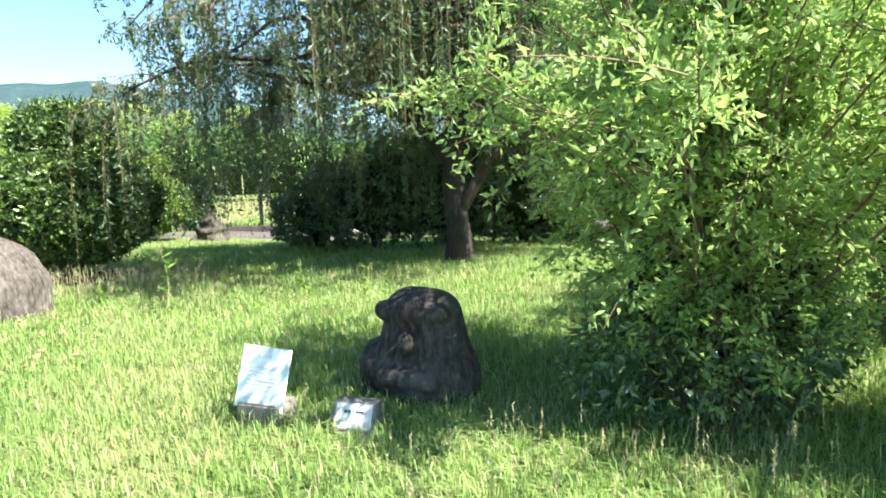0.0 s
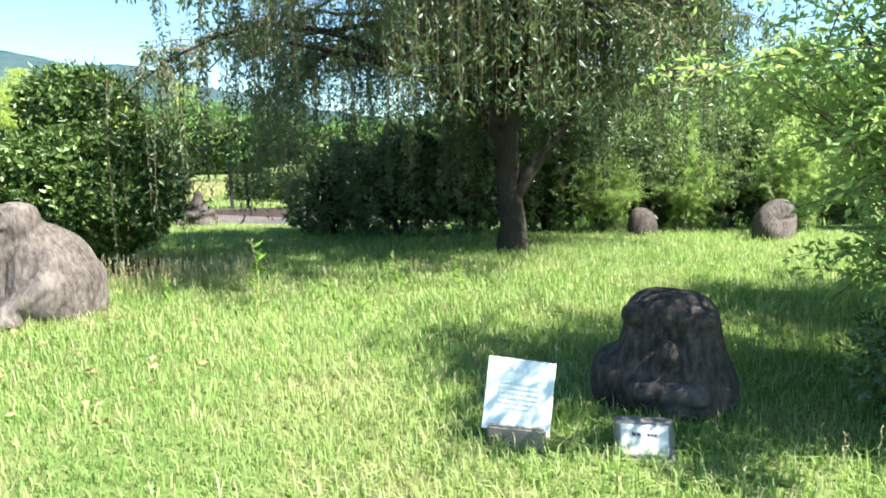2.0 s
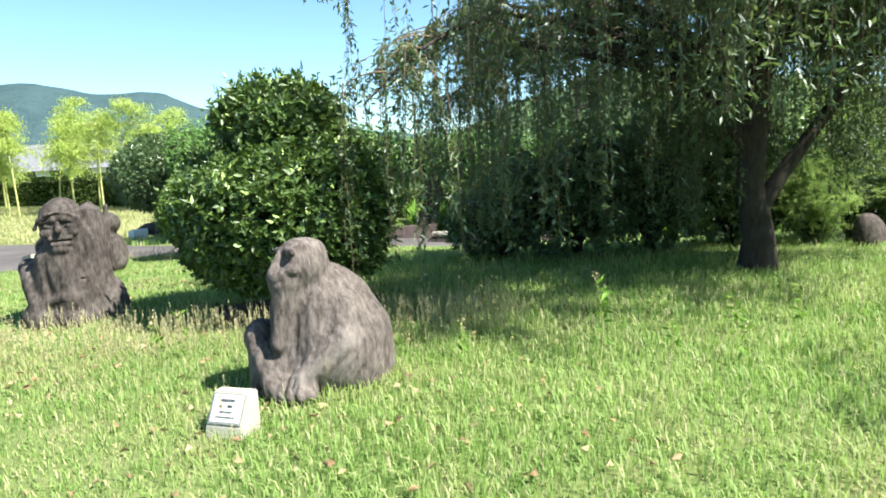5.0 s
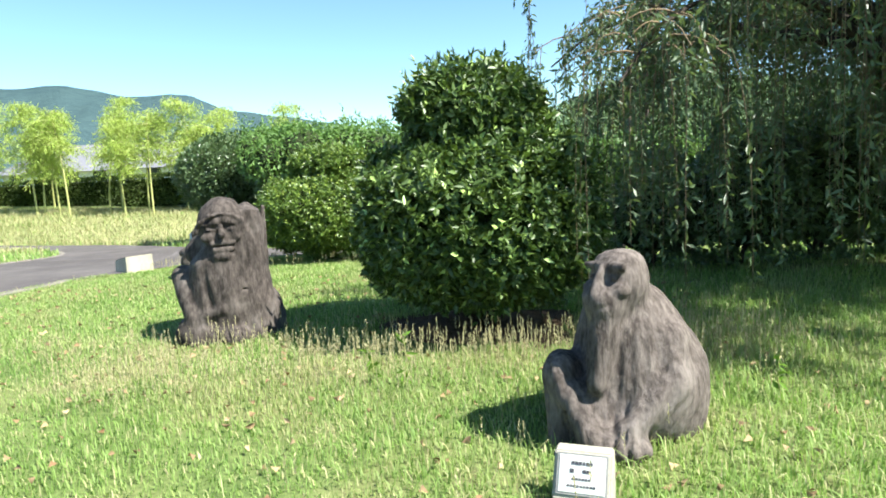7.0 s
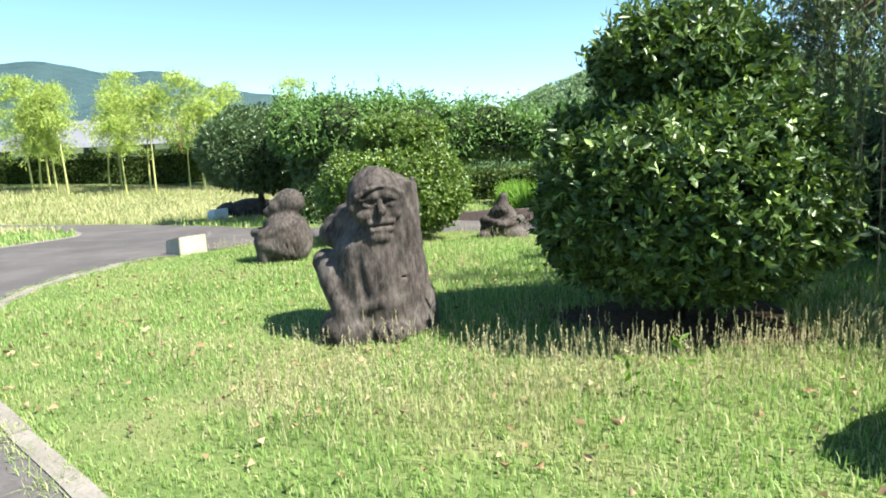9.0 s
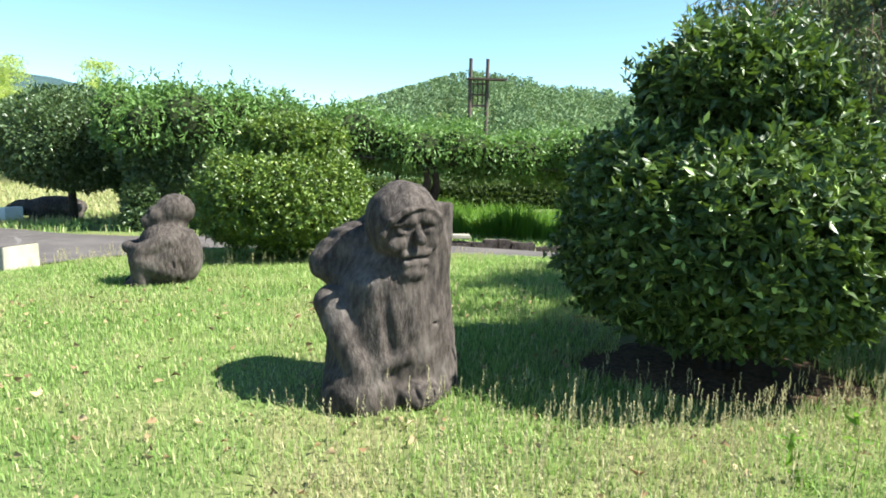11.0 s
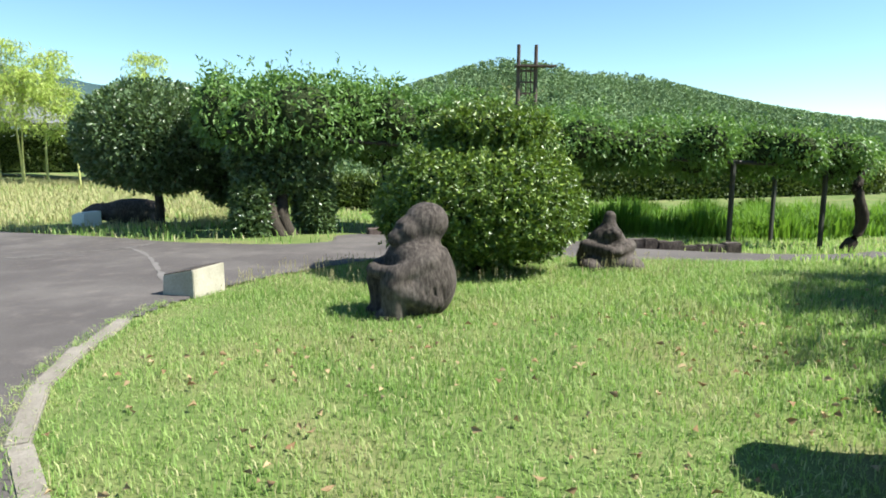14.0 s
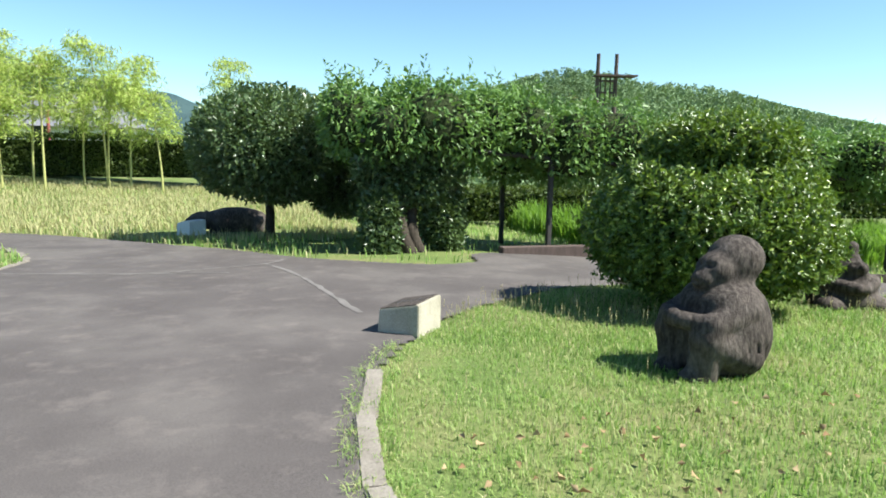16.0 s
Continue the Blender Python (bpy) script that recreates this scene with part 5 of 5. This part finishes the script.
n_tr = 4600
tx, ty = RNG.uniform(-7, 105, n_tr), RNG.uniform(49, 100, n_tr)
tz = hill_z(tx, ty)
hp, hd = [], []
for k in range(64):
    f = RNG.random(n_tr)
    rad = (1 - f) * RNG.uniform(0.5, 1.1, n_tr)
    a = RNG.uniform(0, 6.28, n_tr)
    hp.append(np.c_[tx + np.cos(a) * rad, ty + np.sin(a) * rad, tz + f * 2.6])
    hd.append(np.c_[np.cos(a), np.sin(a), 0.6 + 0 * a] + RNG.normal(size=(n_tr, 3)) * 0.3)
forest = new("hazed_forest", leaf_mesh("hazed_forest", np.concatenate(hp), np.concatenate(hd), 0.38, 0.19, M_FOREST_HAZE, 0.25, True))
tagged(forest, "dense young green woodland covering the hill, paled for haze", "forest", kind="stuff")


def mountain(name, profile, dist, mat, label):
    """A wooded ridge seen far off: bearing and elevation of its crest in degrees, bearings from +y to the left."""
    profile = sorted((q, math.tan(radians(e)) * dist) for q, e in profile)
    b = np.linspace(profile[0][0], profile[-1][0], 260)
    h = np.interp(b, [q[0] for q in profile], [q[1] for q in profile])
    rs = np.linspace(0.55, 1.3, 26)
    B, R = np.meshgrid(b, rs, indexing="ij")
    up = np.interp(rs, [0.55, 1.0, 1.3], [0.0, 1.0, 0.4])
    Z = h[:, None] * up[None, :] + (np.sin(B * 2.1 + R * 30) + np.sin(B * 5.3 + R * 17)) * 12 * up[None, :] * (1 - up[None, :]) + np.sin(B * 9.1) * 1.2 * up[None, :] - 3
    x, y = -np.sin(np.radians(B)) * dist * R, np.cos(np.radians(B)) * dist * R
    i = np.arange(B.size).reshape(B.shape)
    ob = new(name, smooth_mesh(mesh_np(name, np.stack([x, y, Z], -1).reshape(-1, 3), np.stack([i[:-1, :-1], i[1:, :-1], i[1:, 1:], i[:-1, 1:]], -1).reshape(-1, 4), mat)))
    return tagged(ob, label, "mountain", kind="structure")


mountain("mountain_ridge", [(110, 2), (80, 4), (60, 5.5), (45, 6.6), (38, 7.0), (32.6, 7.25), (28.5, 7.4), (26.2, 7.65), (24.5, 7.25), (22.8, 6.9), (20.5, 6.75), (19, 7.0), (17.6, 6.85), (16.7, 6.35), (14.7, 5.6), (13.4, 5.4), (10, 4.9), (6, 4.2), (4.3, 3.6), (0, 3.0), (-6, 2.2), (-15, 1.6), (-40, 1.0)], 1300, M_MOUNT_HAZE, "wooded mountain ridge, tinted blue-green for haze")

# ---- grass ----
def blades(name, x, y, tall, width, bend, mat, label, kind="stuff"):
    """Curved grass blades of three faces each."""
    n = len(x)
    z = land(x, y) - 0.01
    a = RNG.uniform(0, 6.283, n)
    lean = bend * RNG.random(n)
    h = tall * RNG.uniform(0.55, 1.25, n)
    w = width * RNG.uniform(0.7, 1.3, n)
    ca, sa = np.cos(a), np.sin(a)
    fx, fy = -sa * lean * h, ca * lean * h
    v = np.stack([np.c_[x - ca * w / 2, y - sa * w / 2, z], np.c_[x + ca * w / 2, y + sa * w / 2, z], np.c_[x + ca * w * 0.4 + fx * 0.3, y + sa * w * 0.4 + fy * 0.3, z + h * 0.6], np.c_[x - ca * w * 0.4 + fx * 0.3, y - sa * w * 0.4 + fy * 0.3, z + h * 0.6], np.c_[x + fx, y + fy, z + h * (1 - 0.3 * lean)]], 1).reshape(-1, 3)
    i = np.arange(n)[:, None] * 5
    f = np.concatenate([i + np.array([[0, 1, 2]]), i + np.array([[0, 2, 3]]), i + np.array([[3, 2, 4]])], 0)
    ob = new(name, mesh_np(name, v, f, mat))
    return tagged(ob, label, "grass", kind=kind)


def scatter(n, x0, x1, y0, y1, wild=None):
    x, y = RNG.uniform(x0, x1, n), RNG.uniform(y0, y1, n)
    keep = ~on_road(x, y) & (np.hypot(x + 5.53, y - 9.9) > 0.95 + 0.15 * np.sin(np.arctan2(y - 9.9, x + 5.53) * 5))
    return x[keep], y[keep]


def dist_walk(x, y):
    """Rough distance from the drive's edge, to thin the grass away from it."""
    d = np.full(x.shape, 1e9)
    for q in kerb_line[:190:4]:
        d = np.minimum(d, np.hypot(x - q[0], y - q[1]))
    return d


x, y = scatter(620000, -13, 6, 0, 20)
d = dist_walk(x, y)
keep = RNG.random(len(x)) < np.clip(1.25 - d / 9, 0.16, 1)
x, y, d = x[keep], y[keep], d[keep]
wild = 1 / (1 + np.exp(-(x + 6.3 + 0.25 * (y - 8)) * 1.1))
blades("lawn_grass", x, y, 0.056 + 0.032 * wild + 0.03 * np.clip(np.sin(x * 2.3 + 1.7 * np.sin(y * 1.9)) * np.sin(y * 2.7 + 1.3 * np.sin(x * 1.3)) - 0.2, 0, 1) + 0.02 * np.clip(d / 6, 0, 1), 0.0065 + 0.004 * np.clip(d / 6, 0, 1), 1.1, M_GRASS, "bright green rough lawn grass")
x, y = scatter(30000, -9, 6, 1, 12)
wild = 1 / (1 + np.exp(-(x + 5.6 + 0.25 * (y - 8)) * 1.3))
keep = RNG.random(len(x)) < wild
blades("long_grass", x[keep], y[keep], 0.14, 0.006, 1.5, M_LONG, "long unmown yellow-green grass")
def lawn_side(x, y):
    """True on the clipped lawn and around the far name stone, where no tall grass stands."""
    return ((x > -13.2) & (x < -2.5) & (y < 19.3)) | (np.hypot((x + 14.2) / 2.6, (y - 30.6) / 1.7) < 1)


x, y = scatter(90000, -60, 12, 14, 48)
keep = ~lawn_side(x, y)
x, y = x[keep], y[keep]
keep = ~((x > -12) & (x < -3) & (y > 21) & (y < 28)) | (RNG.random(len(x)) < 0.25)
x, y = x[keep], y[keep]
blades("far_grass", x, y, 0.22, 0.03, 0.8, M_LONG, "rough grass beyond the drive")
x, y = scatter(95000, -60, -10, 28, 50)
keep = ~lawn_side(x, y)
x, y = x[keep], y[keep]
blades("dry_meadow", x, y, 0.32, 0.022, 1.1, M_MEADOW, "pale dry meadow grass")
x, y = RNG.uniform(-3.5, 16, 38000), RNG.uniform(26.5, 35.0, 38000)
blades("tall_weeds", x, y, 0.9 + 0.45 * np.sin(x * 1.9 + np.sin(y * 2.3)) * np.sin(y * 1.7), 0.055, 0.7, M_WEED, "dense bright green tall weeds behind the arbour")


def seed_heads(n, x0, x1, y0, y1, tall):
    x, y = scatter(n, x0, x1, y0, y1)
    n = len(x)
    z = land(x, y)
    h = tall * RNG.uniform(0.6, 1.2, n)
    lean = RNG.normal(size=(n, 2)) * 0.07
    p = np.c_[x, y, z]
    tip = p + np.c_[lean, h]
    side = unit(np.c_[RNG.normal(size=(n, 2)), np.zeros(n)])
    v = np.stack([p - side * 0.0015, p + side * 0.0015, tip], 1).reshape(-1, 3)
    f = np.arange(n * 3).reshape(-1, 3)
    stalk = (v, f)
    hp = np.repeat(tip, 9, 0) + np.tile(np.linspace(-0.09, 0.0, 9), n)[:, None] * np.array([0, 0, 1])
    return stalk, hp


stands = [seed_heads(n, *area) for n, area in ((420, (-10, -3, 8.6, 10.0, 0.26)), (500, (-7, 2.0, 4.5, 8.6, 0.26)), (1100, (-9.0, -3.2, 7.9, 9.0, 0.3)), (380, (-11.6, -9.0, 16.2, 19.0, 0.2)), (300, (-9.0, -4.5, 15.2, 18.9, 0.22)), (160, (-0.5, 3.4, 2.0, 3.2, 0.24)), (420, (-12.4, -4, 5, 15, 0.13)))]
hp = np.concatenate([q[1] for q in stands])
ob = new("seed_heads", leaf_mesh("seed_heads", hp, RNG.normal(size=hp.shape) * 0.3 + np.array([0, 0, 1]), 0.022, 0.009, M_SEED))
tagged(ob, "pale seed heads of long grass", "grass", kind="stuff")
sv = np.concatenate([q[0][0] for q in stands])
ob = new("seed_stalks", mesh_np("seed_stalks", sv, np.arange(len(sv)).reshape(-1, 3), M_SEED))
tagged(ob, "thin pale stalks of long grass", "grass", kind="stuff")

# weeds and dry tufts along the joint of kerb and asphalt
i = RNG.integers(60, 158, 11000)
tuft = 0.5 + 0.5 * np.sin(i * 1.3) * np.sin(i * 0.37)
i = i[RNG.random(len(i)) < tuft]
q = kerb_line[i] + RNG.normal(size=(len(i), 2)) * 0.03
t = unit(np.gradient(kerb_line, axis=0))[i]
side = np.where(RNG.random(len(i)) < 0.65, 0.1, -0.12) * np.where(RNG.random(len(i)) < 0.25, 0.5, 1.0) + RNG.normal(size=len(i)) * 0.03
q = q + np.stack([-t[:, 1], t[:, 0]], 1) * side[:, None] + t * RNG.uniform(-0.1, 0.1, len(i))[:, None]
blades("kerb_grass", q[:, 0], q[:, 1], 0.085, 0.006, 1.4, M_LONG, "ragged grass tufts growing along the kerb")

# single tall weeds standing in the grass
def weed(x, y, h, seed, label):
    t = thing("tall_weed", x, y, on_land(x, y), 0, label, "weed", "weeds in the lawn")
    r = np.random.default_rng(seed)
    s = np.linspace(0, 1, 7)
    stem = np.c_[0.08 * h * np.sin(s * 3 + seed), 0.05 * h * np.sin(s * 2), -0.02 + h * s]
    tube_part("stalk", [(stem, np.linspace(0.006, 0.002, 7))], M_CANE, t, 5)
    k = int(26 * h) + 8
    w = r.random(k)
    p = np.c_[[np.interp(w, s, stem[:, j]) for j in range(3)]].T
    under(new("leaves", leaf_mesh("leaves", p, r.normal(size=(k, 3)) + np.array([0, 0, 0.2]), 0.09 * (0.6 + h), 0.03, M_WEED)), t)
    q = np.repeat(stem[-1:], 14, 0) + r.normal(size=(14, 3)) * 0.02
    under(new("flower_head", leaf_mesh("flower_head", q, r.normal(size=(14, 3)), 0.022, 0.014, M_SEED)), t)


for k, (wx, wy, wh) in enumerate(((-2.94, 6.83, 0.72), (-1.6, 7.4, 0.45), (-2.25, 7.1, 0.35), (-3.85, 7.36, 0.36), (-1.9, 6.7, 0.3), (-0.9, 7.6, 0.36), (-6.3, 8.15, 0.42), (-6.55, 8.3, 0.34))):
    weed(wx, wy, wh, k, "thin green weed with a pale flower head in the grass")

# fallen leaves on the lawn
x, y = scatter(900, -12.5, -3, 4, 14)
p = np.c_[x, y, land(x, y) + 0.05]
ob = new("fallen_leaves", leaf_mesh("fallen_leaves", p, np.c_[RNG.normal(size=(len(x), 2)), RNG.normal(size=len(x)) * 0.2], 0.062, 0.04, M_DEADLEAF, 0.5))
tagged(ob, "scattered dry brown fallen leaves on the lawn", "leaves", kind="stuff")

# cracks in the asphalt
cracks = tagged(new("road_cracks"), "pale worn crack lines in the asphalt", "road", kind="structure")
for pts, w in (([(-18, 22.6), (-16.6, 22.2), (-14.9, 21.7), (-14.0, 22.1), (-13.0, 22.6), (-12.6, 23.4)], 0.09), ([(-13.0, 22.6), (-12.6, 21.2), (-12.3, 19.2), (-12.1, 17.6)], 0.08), ([(-14.9, 21.7), (-13.6, 21.5)], 0.07)):
    ln = spline(pts, 8)
    strip("crack", ln, w / 2 + RNG.normal(size=len(ln)) * 0.015, -w / 2 + RNG.normal(size=len(ln)) * 0.015, 0.035, M_SEAL, cracks)

# ---- kerb stones ----
kerb_run("kerb_lawn", kerb_line[:155], 0.95, "worn pale concrete kerb edging the lawn")
kerb_run("kerb_island", np.r_[isle_line, isle_line[:1]][-40:], 0.6, "pale concrete kerb round the grass island")
kerb_run("kerb_island", isle_line[:34], 0.6, "pale concrete kerb round the grass island")
